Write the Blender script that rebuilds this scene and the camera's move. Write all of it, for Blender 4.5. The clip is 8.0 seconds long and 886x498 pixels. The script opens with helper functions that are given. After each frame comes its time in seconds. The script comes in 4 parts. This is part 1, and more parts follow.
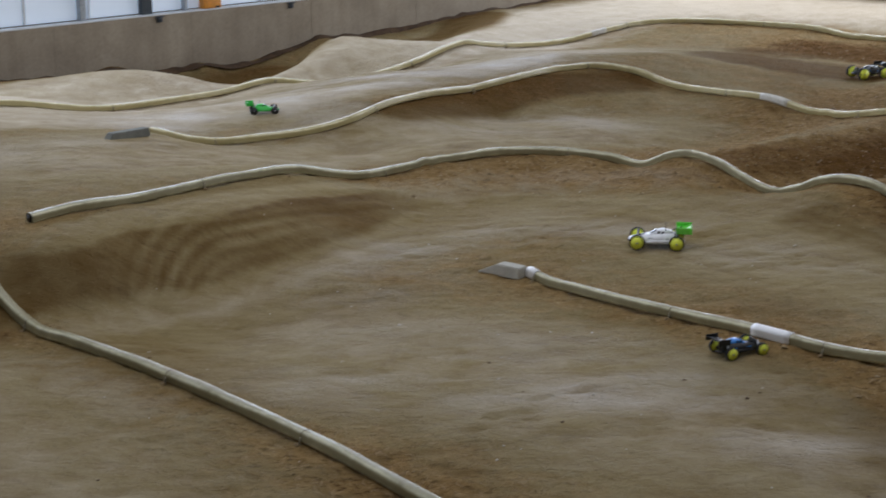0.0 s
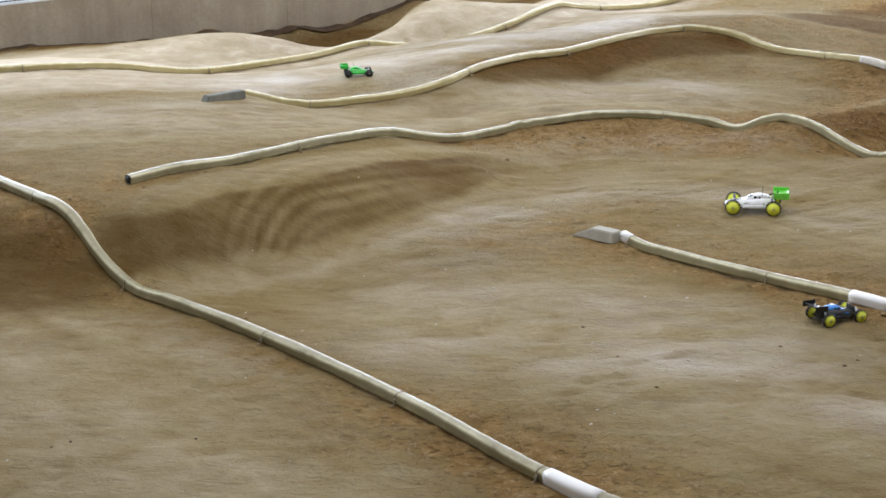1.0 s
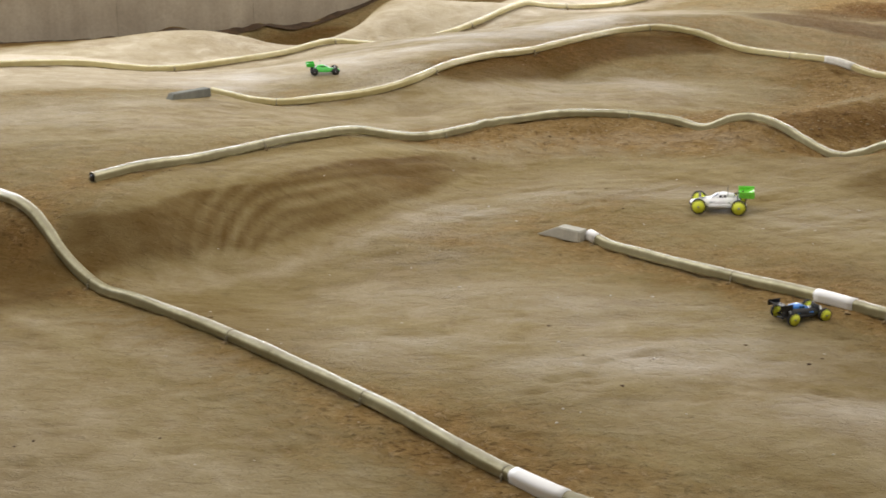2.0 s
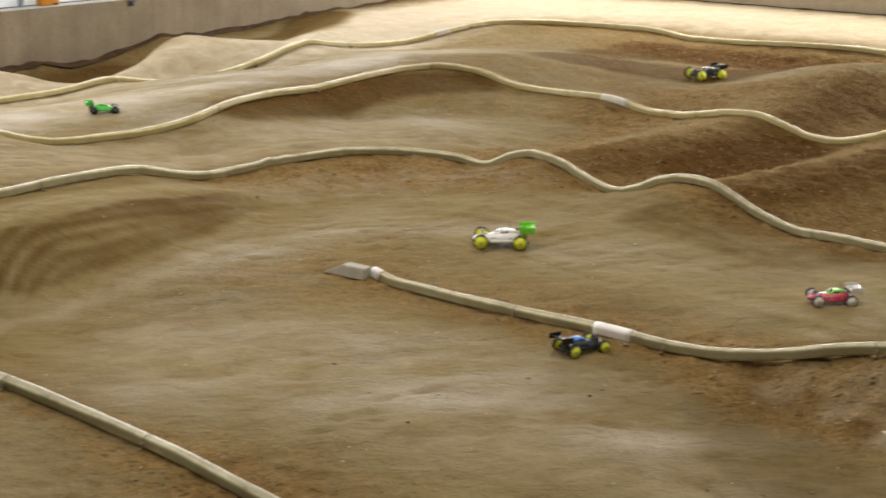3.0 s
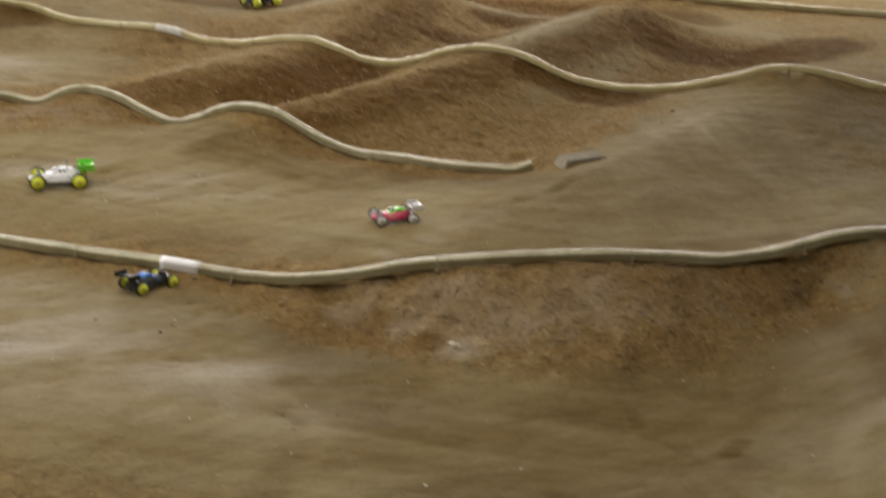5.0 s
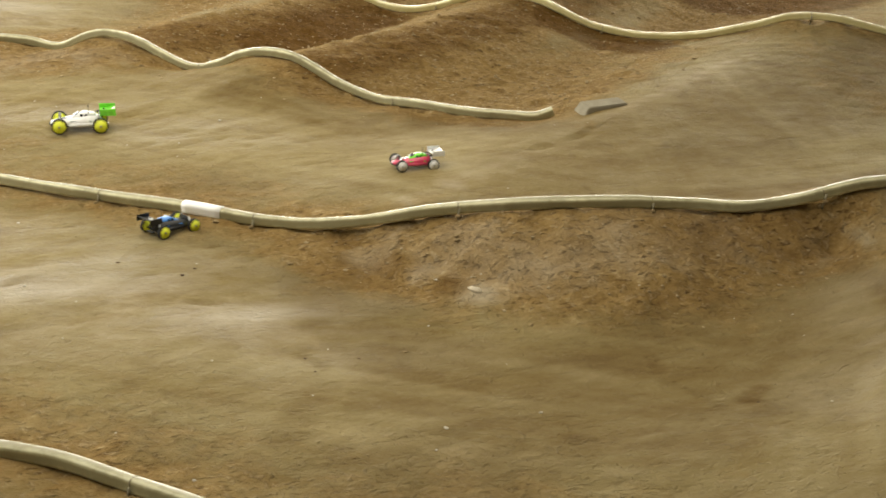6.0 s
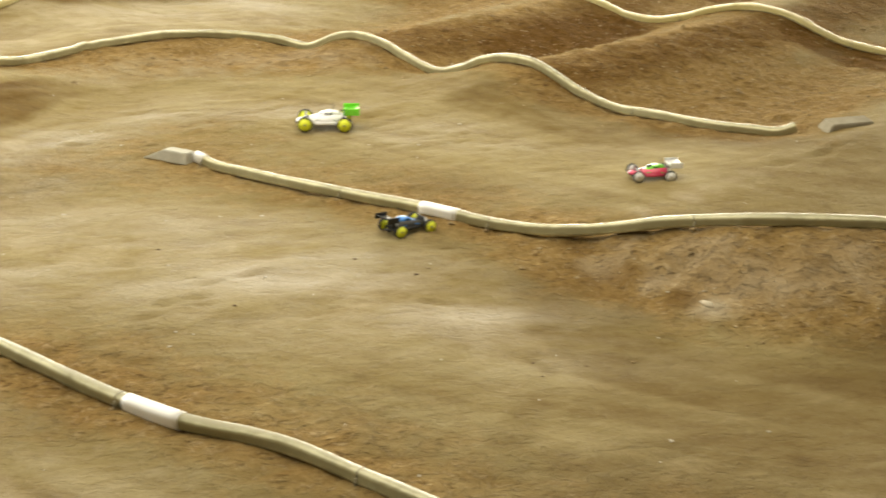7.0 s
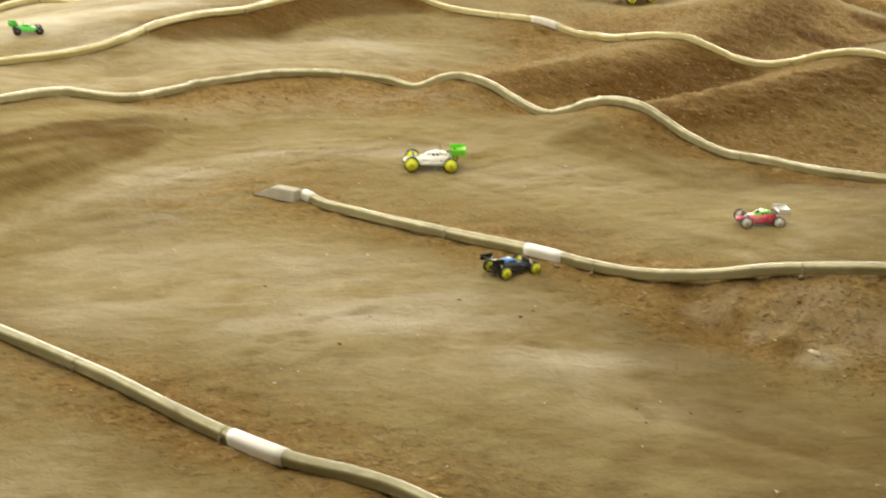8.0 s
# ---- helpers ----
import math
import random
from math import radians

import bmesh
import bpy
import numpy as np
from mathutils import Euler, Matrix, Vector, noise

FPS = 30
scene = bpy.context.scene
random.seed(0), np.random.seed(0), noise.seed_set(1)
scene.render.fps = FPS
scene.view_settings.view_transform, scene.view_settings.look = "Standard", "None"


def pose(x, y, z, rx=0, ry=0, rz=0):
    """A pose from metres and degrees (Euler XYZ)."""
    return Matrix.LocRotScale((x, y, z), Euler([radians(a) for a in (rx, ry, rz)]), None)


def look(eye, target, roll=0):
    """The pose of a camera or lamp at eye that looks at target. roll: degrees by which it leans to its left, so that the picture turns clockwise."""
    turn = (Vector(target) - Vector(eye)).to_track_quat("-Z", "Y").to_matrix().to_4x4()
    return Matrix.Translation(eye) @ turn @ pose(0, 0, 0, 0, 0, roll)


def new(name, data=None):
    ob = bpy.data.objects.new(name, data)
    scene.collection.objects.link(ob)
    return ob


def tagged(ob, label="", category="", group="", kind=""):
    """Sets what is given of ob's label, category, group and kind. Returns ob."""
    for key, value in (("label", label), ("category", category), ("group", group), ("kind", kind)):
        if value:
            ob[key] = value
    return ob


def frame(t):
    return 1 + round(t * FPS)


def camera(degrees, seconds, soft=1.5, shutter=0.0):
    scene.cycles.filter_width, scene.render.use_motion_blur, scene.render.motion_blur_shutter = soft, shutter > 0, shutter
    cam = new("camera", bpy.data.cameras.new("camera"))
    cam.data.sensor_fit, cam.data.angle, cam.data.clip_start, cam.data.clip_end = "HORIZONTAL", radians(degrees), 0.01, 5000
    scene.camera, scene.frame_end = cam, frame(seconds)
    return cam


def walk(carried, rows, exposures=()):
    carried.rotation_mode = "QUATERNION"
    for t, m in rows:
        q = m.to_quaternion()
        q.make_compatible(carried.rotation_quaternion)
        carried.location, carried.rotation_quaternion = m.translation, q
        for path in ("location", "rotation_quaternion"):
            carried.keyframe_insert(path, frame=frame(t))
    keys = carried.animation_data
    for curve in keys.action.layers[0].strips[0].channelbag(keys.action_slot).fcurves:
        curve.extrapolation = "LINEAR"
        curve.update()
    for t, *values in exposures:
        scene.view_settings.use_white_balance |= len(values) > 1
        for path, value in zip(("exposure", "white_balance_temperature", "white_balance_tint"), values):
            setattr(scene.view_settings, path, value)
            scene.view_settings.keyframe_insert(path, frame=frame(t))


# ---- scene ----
cam = camera(31.35, 8.0, soft=1.6, shutter=0.35)


def aim(x, y, z, yaw, pitch, roll):
    """A camera pose from its place and its yaw, pitch and roll in degrees."""
    return pose(x, y, z, 0, 0, yaw) @ pose(0, 0, 0, 90 + pitch) @ pose(0, 0, 0, 0, 0, roll)


PATH = [
    (0.0, aim(-0.01, -0.01, 3.503, 0.003, -15.306, 0.0)),
    (0.2, aim(-0.016, -0.010, 3.505, 1.222, -15.752, -0.152)),
    (0.5, aim(-0.022, -0.01, 3.508, 2.217, -16.261, -0.385)),
    (0.7, aim(-0.028, -0.012, 3.509, 2.576, -16.625, -0.405)),
    (1.0, aim(-0.034, -0.012, 3.507, 3.434, -16.635, -0.549)),
    (1.2, aim(-0.035, -0.012, 3.507, 3.522, -16.714, -0.483)),
    (2.3, aim(-0.028, 0.010, 3.497, 0.223, -16.610, 0.359)),
    (2.5, aim(-0.026, 0.008, 3.503, -1.592, -16.128, 0.69)),
    (2.7, aim(-0.017, 0.006, 3.502, -3.216, -15.726, 0.621)),
    (3.0, aim(0.002, 0.004, 3.507, -5.777, -15.266, 1.15)),
    (3.2, aim(0.015, 0.003, 3.509, -7.839, -15.421, 1.336)),
    (3.5, aim(0.032, 0.011, 3.505, -10.261, -15.428, 1.166)),
    (3.7, aim(0.040, 0.016, 3.504, -11.594, -15.217, 1.122)),
    (4.0, aim(0.049, 0.023, 3.502, -13.469, -14.856, 1.092)),
    (4.5, aim(0.069, 0.040, 3.494, -16.668, -14.899, 0.844)),
    (4.7, aim(0.074, 0.053, 3.488, -18.862, -15.193, 1.413)),
    (5.0, aim(0.077, 0.068, 3.483, -21.882, -17.392, 1.879)),
    (5.2, aim(0.074, 0.070, 3.479, -22.815, -18.855, 2.583)),
    (6.3, aim(0.032, 0.036, 3.463, -19.928, -19.297, 1.899)),
    (6.5, aim(0.026, 0.030, 3.463, -18.555, -19.194, 1.934)),
    (7.0, aim(0.019, 0.010, 3.467, -12.435, -19.233, 1.893)),
    (7.2, aim(0.022, 0.004, 3.469, -10.897, -19.244, 1.944)),
    (7.5, aim(0.020, 0.004, 3.473, -10.525, -19.499, 2.282)),
    (8.0, aim(-0.005, 0.010, 3.484, -8.505, -17.928, 1.8)),
]
EXPOSURES = [
    (0.0, -0.54, 5520, 13), (0.5, -0.18, 5580, 12), (1.0, 0.28, 5780, 12), (2.5, 0.2, 6820, 11), (3.5, -0.05, 7120, 12), (4.5, -0.08, 6950, 12), (5.0, 0.04, 6700, 12),
    (5.2, 0.06, 6700, 12), (6.3, 0.83, 7550, 2), (7.0, 0.88, 7700, 2), (8.0, 0.64, 7900, 2),
]
walk(cam, PATH, EXPOSURES)

# ---- daylight: overcast sky through the open sides of the hall, roof lights above ----
world = bpy.data.worlds.new("overcast_sky")
scene.world = world
world.use_nodes = True
wn = world.node_tree
sky = wn.nodes.new("ShaderNodeTexSky")
sky.sky_type, sky.sun_disc = "NISHITA", False
sky.sun_elevation, sky.sun_rotation = radians(48), radians(20)
wn.links.new(sky.outputs[0], wn.nodes["Background"].inputs[0])
wn.nodes["Background"].inputs[1].default_value = 0.12

WALL_DIR_A, WALL_DIR_B = Vector((0.70, 0.714, 0)).normalized(), Vector((0.80, -0.60, 0)).normalized()
CORNER = Vector((4.17, 32.43, 0))
WALL_TOP = 0.62


def area_light(name, m, sx, sy, power, colour):
    data = bpy.data.lights.new(name, "AREA")
    data.shape, data.size, data.size_y, data.energy, data.color = "RECTANGLE", sx, sy, power, colour
    ob = new(name, data)
    ob.matrix_world = m
    return ob


def opening_pose(mid, inward, z):
    eye = mid + inward * 0.02 + Vector((0, 0, z))
    return look(eye, eye + inward * 4)


IN_A, IN_B = Vector((0.714, -0.70, 0)).normalized(), Vector((-0.60, -0.80, 0)).normalized()
area_light("window_daylight", opening_pose(CORNER - WALL_DIR_A * 12.5, IN_A, 2.85), 24, 2.6, 1150, (0.95, 0.97, 1.0))
area_light("window_daylight", opening_pose(CORNER + WALL_DIR_B * 10.6, IN_B, 2.85), 20, 2.6, 1500, (1.0, 0.96, 0.90))
area_light("roof_light", look((-0.2, 12.0, 6.6), (-0.2, 12.0, 0)), 14, 15, 800, (1.0, 0.96, 0.90))

# ---- materials ----


def material(name, rough=0.6, metal=0.0):
    m = bpy.data.materials.new(name)
    m.use_nodes = True
    b = m.node_tree.nodes["Principled BSDF"]
    b.inputs["Roughness"].default_value, b.inputs["Metallic"].default_value = rough, metal
    return m, m.node_tree, b


def place_coord(t, scale=(1, 1, 1), turn=0.0, world_space=True):
    mp = t.nodes.new("ShaderNodeMapping")
    mp.inputs["Scale"].default_value, mp.inputs["Rotation"].default_value = scale, (0, 0, turn)
    if world_space:
        t.links.new(t.nodes.new("ShaderNodeNewGeometry").outputs["Position"], mp.inputs[0])
    else:
        t.links.new(t.nodes.new("ShaderNodeTexCoord").outputs["Object"], mp.inputs[0])
    return mp.outputs[0]


def noise_tex(t, coord, scale, detail=5.0, rough=0.55, warp=0.0):
    n = t.nodes.new("ShaderNodeTexNoise")
    n.inputs["Scale"].default_value, n.inputs["Detail"].default_value = scale, detail
    n.inputs["Roughness"].default_value, n.inputs["Distortion"].default_value = rough, warp
    t.links.new(coord, n.inputs["Vector"])
    return n.outputs["Fac"]


def ramp(t, fac, stops):
    r = t.nodes.new("ShaderNodeValToRGB")
    while len(r.color_ramp.elements) < len(stops):
        r.color_ramp.elements.new(0.5)
    for e, (p, c) in zip(r.color_ramp.elements, stops):
        e.position, e.color = p, (*c, 1) if len(c) == 3 else c
    t.links.new(fac, r.inputs[0])
    return r.outputs[0]


def grey(v):
    return (v, v, v)


def blend(t, fac, a, b, mode="MIX"):
    n = t.nodes.new("ShaderNodeMix")
    n.data_type, n.blend_type = "RGBA", mode
    for socket, value in ((n.inputs[0], fac), (n.inputs[6], a), (n.inputs[7], b)):
        if isinstance(value, (int, float)):
            socket.default_value = value
        elif isinstance(value, tuple):
            socket.default_value = (*value, 1)
        else:
            t.links.new(value, socket)
    return n.outputs[2]


def maths(t, op, a, b):
    n = t.nodes.new("ShaderNodeMath")
    n.operation = op
    for socket, value in ((n.inputs[0], a), (n.inputs[1], b)):
        if isinstance(value, (int, float)):
            socket.default_value = value
        else:
            t.links.new(value, socket)
    return n.outputs[0]


def bump(t, b, height, strength, distance, before=None):
    n = t.nodes.new("ShaderNodeBump")
    n.inputs["Strength"].default_value, n.inputs["Distance"].default_value = strength, distance
    t.links.new(height, n.inputs["Height"])
    if before:
        t.links.new(before, n.inputs["Normal"])
    t.links.new(n.outputs[0], b.inputs["Normal"])
    return n.outputs[0]


def attribute(t, name):
    n = t.nodes.new("ShaderNodeAttribute")
    n.attribute_name = name
    return n.outputs["Fac"]


def dirt_material():
    """Clay soil: packed and polished where cars drive, loose, lumpy and redder elsewhere."""
    m, t, b = material("packed_clay_soil")
    p = place_coord(t)
    wear, streak = attribute(t, "wear"), attribute(t, "streak")
    broad = noise_tex(t, p, 0.7, 4, 0.5, 0.4)
    mid = noise_tex(t, p, 3.2, 6, 0.62, 0.5)
    blot = noise_tex(t, p, 1.7, 5, 0.6, 1.2)
    fine = noise_tex(t, p, 26, 6, 0.7)
    lump = noise_tex(t, p, 9, 6, 0.68, 0.3)
    grit = noise_tex(t, p, 130, 3, 0.6)
    smear = noise_tex(t, place_coord(t, (1.5, 4.4, 2.0), -0.45), 2.0, 7, 0.62, 0.1)
    tone = maths(t, "ADD", maths(t, "MULTIPLY", streak, 0.42), maths(t, "ADD", maths(t, "MULTIPLY", smear, 0.36), maths(t, "MULTIPLY", fine, 0.22)))
    packed = ramp(t, tone, [(0.34, (0.184, 0.129, 0.055)), (0.45, (0.240, 0.179, 0.081)), (0.54, (0.272, 0.214, 0.107)), (0.66, (0.336, 0.268, 0.144))])
    loose = ramp(t, maths(t, "ADD", maths(t, "MULTIPLY", lump, 0.6), maths(t, "MULTIPLY", fine, 0.4)),
                 [(0.32, (0.178, 0.108, 0.043)), (0.46, (0.265, 0.171, 0.070)), (0.57, (0.329, 0.221, 0.099)), (0.66, (0.466, 0.353, 0.201))])
    edge = maths(t, "ADD", wear, maths(t, "MULTIPLY", maths(t, "SUBTRACT", mid, 0.5), 1.2))
    edge = ramp(t, edge, [(0.22, grey(0)), (0.75, grey(1))])
    fleck = ramp(t, noise_tex(t, p, 19, 4, 0.62, 0.5), [(0.55, grey(0)), (0.66, grey(0.7))])
    # pits and dents take a dark colour too, shade painted in them
    pit = ramp(t, noise_tex(t, place_coord(t, (1.0, 1.9, 1.4), 0.2), 15, 3, 0.6, 0.3), [(0.33, grey(0)), (0.42, grey(1))])
    loose = blend(t, fleck, blend(t, pit, (0.155, 0.094, 0.039), loose), (0.435, 0.321, 0.189))
    dent = ramp(t, noise_tex(t, place_coord(t, (1.0, 2.3, 1.0), -0.35), 4.6, 4, 0.6, 0.15), [(0.28, grey(0)), (0.45, grey(1))])
    packed = blend(t, maths(t, "MULTIPLY", fleck, 0.16), packed, (0.414, 0.342, 0.244))
    packed = blend(t, maths(t, "MULTIPLY", maths(t, "SUBTRACT", 1.0, dent), 0.35), packed, (0.171, 0.120, 0.055))
    colour = blend(t, edge, loose, packed)
    colour = blend(t, 0.6, colour, ramp(t, broad, [(0.32, (0.74, 0.68, 0.54)), (0.5, (0.93, 0.92, 0.84)), (0.7, (1.0, 1.0, 1.0))]), "MULTIPLY")
    colour = blend(t, 0.32, colour, ramp(t, blot, [(0.30, (0.50, 0.44, 0.36)), (0.42, (1, 1, 1))]), "MULTIPLY")
    # pale tone for dust, ridge highlights and window light on the outer lane
    dusty = ramp(t, maths(t, "ADD", attribute(t, "paleness"), maths(t, "MULTIPLY", maths(t, "SUBTRACT", mid, 0.5), 0.7)), [(0.15, grey(0)), (0.9, grey(0.85))])
    colour = blend(t, dusty, colour, blend(t, mid, (0.42, 0.335, 0.22), (0.72, 0.64, 0.51)))
    wet_shade = maths(t, "ADD", attribute(t, "damp_shade"), maths(t, "MULTIPLY", maths(t, "SUBTRACT", mid, 0.5), 0.4))
    wet_shade = ramp(t, wet_shade, [(0.25, grey(0)), (0.8, grey(0.95))])
    # darker for wet soil and for shade painted on slopes and in hollows
    colour = blend(t, wet_shade, colour, blend(t, 1.0, colour, (0.50, 0.40, 0.275), "MULTIPLY"))
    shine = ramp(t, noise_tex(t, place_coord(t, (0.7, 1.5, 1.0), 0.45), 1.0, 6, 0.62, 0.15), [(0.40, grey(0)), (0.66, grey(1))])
    shine = maths(t, "MULTIPLY", maths(t, "MULTIPLY", shine, attribute(t, "polish_sheen")), maths(t, "MULTIPLY", edge, maths(t, "SUBTRACT", 1.0, wet_shade)))
    # pale tone blended in as sheen, besides the lower roughness
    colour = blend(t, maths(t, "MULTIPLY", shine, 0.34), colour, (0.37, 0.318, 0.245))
    t.links.new(colour, b.inputs["Base Color"])
    gloss = maths(t, "SUBTRACT", 0.97, maths(t, "MULTIPLY", edge, 0.20))
    gloss = maths(t, "ADD", gloss, maths(t, "MULTIPLY", maths(t, "SUBTRACT", mid, 0.5), 0.4))
    gloss = maths(t, "SUBTRACT", gloss, maths(t, "MULTIPLY", shine, 0.26))
    t.links.new(gloss, b.inputs["Roughness"])
    t.links.new(maths(t, "ADD", 0.03, maths(t, "MULTIPLY", maths(t, "MULTIPLY", edge, shine), 0.32)), b.inputs["Specular IOR Level"])
    rough = maths(t, "SUBTRACT", 1.22, wear)
    n = bump(t, b, maths(t, "MULTIPLY", lump, rough), 0.9, 0.05)
    n = bump(t, b, mid, 0.16, 0.03, n)
    n = bump(t, b, smear, 0.22, 0.012, n)
    n = bump(t, b, maths(t, "MULTIPLY", dent, edge), 0.4, 0.014, n)
    n = bump(t, b, maths(t, "MULTIPLY", maths(t, "ADD", pit, fleck), rough), 0.7, 0.022, n)
    n = bump(t, b, maths(t, "MULTIPLY", fine, maths(t, "ADD", rough, 0.15)), 0.55, 0.014, n)
    bump(t, b, grit, 0.3, 0.003, n)
    return m


def concrete_material(name, dark, light, scale=1.0):
    m, t, b = material(name, 0.85)
    p = place_coord(t)
    patch, grain = noise_tex(t, p, 1.4 * scale, 6, 0.6, 0.3), noise_tex(t, p, 22 * scale, 6, 0.7)
    drip = noise_tex(t, place_coord(t, (3.0, 3.0, 0.25)), 1.3 * scale, 4, 0.6)
    c = ramp(t, maths(t, "ADD", maths(t, "MULTIPLY", patch, 0.6), maths(t, "MULTIPLY", drip, 0.4)), [(0.33, dark), (0.66, light)])
    c = blend(t, 0.6, c, ramp(t, grain, [(0.35, grey(0.75)), (0.6, grey(1.0))]), "MULTIPLY")
    t.links.new(c, b.inputs["Base Color"])
    bump(t, b, grain, 0.3, 0.006)
    return m


def plain_material(name, colour, rough=0.5, metal=0.0, vary=0.25, scale=18.0, coat=0.0):
    m, t, b = material(name, rough, metal)
    n = noise_tex(t, place_coord(t), scale, 4, 0.6)
    dark = tuple(v * (1 - vary) for v in colour)
    t.links.new(ramp(t, n, [(0.35, dark), (0.65, colour)]), b.inputs["Base Color"])
    b.inputs["Coat Weight"].default_value = coat
    return m


def hose_material(name, dirty, plain, clean):
    """Plastic with mud dried on its flat faces and highlights painted along its corners."""
    m, t, b = material(name, 0.42)
    p = place_coord(t)
    paleness, blot = noise_tex(t, p, 3.4, 6, 0.65, 0.4), noise_tex(t, p, 19, 5, 0.65)
    c = ramp(t, paleness, [(0.3, dirty), (0.5, plain), (0.7, clean)])
    c = blend(t, 0.45, c, ramp(t, blot, [(0.34, (0.62, 0.55, 0.43)), (0.55, (1, 1, 1))]), "MULTIPLY")
    c = blend(t, ramp(t, noise_tex(t, p, 7, 6, 0.7, 0.5), [(0.60, grey(0)), (0.68, grey(0.35))]), c, (0.72, 0.70, 0.60))
    corner_gleam = maths(t, "ADD", attribute(t, "corner"), maths(t, "MULTIPLY", maths(t, "SUBTRACT", paleness, 0.5), 1.1))
    c = blend(t, ramp(t, corner_gleam, [(0.1, grey(0.9)), (0.5, grey(0.35)), (0.8, grey(0))]), c, dirty)
    # pale line on the corners, a highlight put into the colour
    c = blend(t, ramp(t, corner_gleam, [(0.75, grey(0)), (1.0, grey(0.75))]), c, tuple(v * 1.12 for v in clean))
    t.links.new(c, b.inputs["Base Color"])
    t.links.new(ramp(t, blot, [(0.3, grey(0.55)), (0.7, grey(0.27))]), b.inputs["Roughness"])
    b.inputs["Coat Weight"].default_value, b.inputs["Coat Roughness"].default_value = 0.35, 0.25
    bump(t, b, blot, 0.25, 0.004)
    return m


DIRT = dirt_material()
CONCRETE = concrete_material("weathered_concrete", (0.285, 0.235, 0.17), (0.44, 0.375, 0.28))
# lighter concrete for the north wall, bounced light put into its colour
LIT_CONCRETE = concrete_material("lit_beige_concrete", (0.44, 0.36, 0.25), (0.60, 0.50, 0.365))
BLOCK = concrete_material("block_concrete", (0.42, 0.405, 0.34), (0.62, 0.60, 0.52), 3.0)
HOSE = hose_material("dusty_cream_pvc", (0.29, 0.26, 0.145), (0.50, 0.47, 0.285), (0.66, 0.63, 0.42))
HOSE_YELLOW = hose_material("yellowed_pvc", (0.44, 0.37, 0.165), (0.60, 0.53, 0.265), (0.70, 0.64, 0.39))
DUSTY_BLOCK = concrete_material("dusty_block_concrete", (0.27, 0.235, 0.17), (0.41, 0.365, 0.275), 3.0)
DARK_BLOCK = concrete_material("dark_block_concrete", (0.13, 0.13, 0.11), (0.24, 0.24, 0.20), 3.0)
DIRTY_SLEEVE = plain_material("soiled_white_sleeve", (0.72, 0.69, 0.60), 0.5, 0, 0.25, 9)
SLEEVE = plain_material("white_plastic_sleeve", (0.96, 0.96, 0.96), 0.35, 0, 0.03, 9)
WIRE = plain_material("rusty_wire", (0.27, 0.235, 0.15), 0.65, 0.1)
WHITE_METAL = plain_material("white_painted_metal", (0.80, 0.83, 0.86), 0.45, 0, 0.08, 2.0)
DARK_METAL = plain_material("dark_painted_steel", (0.055, 0.065, 0.075), 0.5, 0.3)
GREY_METAL = plain_material("grey_galvanised_steel", (0.42, 0.45, 0.48), 0.45, 0.6)
ROOF = plain_material("roof_sheet", (0.30, 0.30, 0.29), 0.6, 0, 0.15, 1.0)
TYRE = plain_material("black_tyre_rubber", (0.025, 0.024, 0.022), 0.8)
CARBON = plain_material("black_plastic", (0.02, 0.02, 0.022), 0.45)
YELLOW = plain_material("yellow_plastic", (0.93, 1.0, 0.08), 0.45, 0, 0.05)
WHITE = plain_material("white_lacquer", (0.90, 0.90, 0.91), 0.3, 0, 0.12, 30, 0.4)
GREEN = plain_material("green_lacquer", (0.06, 0.62, 0.06), 0.3, 0, 0.2, 30, 0.4)
LIME = plain_material("lime_lacquer", (0.22, 0.85, 0.07), 0.3, 0, 0.2, 30, 0.4)
BLUE = plain_material("blue_lacquer", (0.05, 0.28, 0.85), 0.3, 0, 0.2, 30, 0.4)
PINK = plain_material("pink_lacquer", (0.72, 0.06, 0.14), 0.3, 0, 0.2, 30, 0.4)
TINT = plain_material("tinted_window", (0.015, 0.017, 0.02), 0.12, 0, 0.1, 20, 0.5)
STEEL = plain_material("bright_steel", (0.5, 0.5, 0.5), 0.35, 1.0)
ORANGE = plain_material("orange_paint", (0.80, 0.33, 0.03), 0.5)
PEBBLE = plain_material("pale_stone", (0.62, 0.56, 0.46), 0.8, 0, 0.3, 40)
PALE_STONE = plain_material("cream_stone", (0.80, 0.70, 0.54), 0.75, 0, 0.25, 30)
# dark brown of the soil crumbs and of the strip painting wall-foot shade
MUD_SHADE = plain_material("mud_and_shade_brown", (0.105, 0.060, 0.027), 0.95, 0, 0.5, 7)
PALE_CLOD = plain_material("pale_dry_crumb", (0.47, 0.36, 0.21), 0.9, 0, 0.35, 40)
CLOD = plain_material("dry_clod", (0.31, 0.22, 0.108), 0.9, 0, 0.4, 40)


def part(name, bm, mat, parent, label="", smooth=True):
    me = bpy.data.meshes.new(name)
    bm.to_mesh(me)
    bm.free()
    me.materials.append(mat)
    if smooth:
        me.polygons.foreach_set("use_smooth", [True] * len(me.polygons))
    ob = new(name, me)
    ob.parent = parent
    return tagged(ob, label)


def box_bm(size, m=Matrix(), bevel=0.0, segs=2):
    bm = bmesh.new()
    bmesh.ops.create_cube(bm, size=1.0, matrix=m @ Matrix.Diagonal((*size, 1)))
    if bevel:
        bmesh.ops.bevel(bm, geom=bm.edges[:], offset=bevel, segments=segs, affect="EDGES", profile=0.6)
    return bm


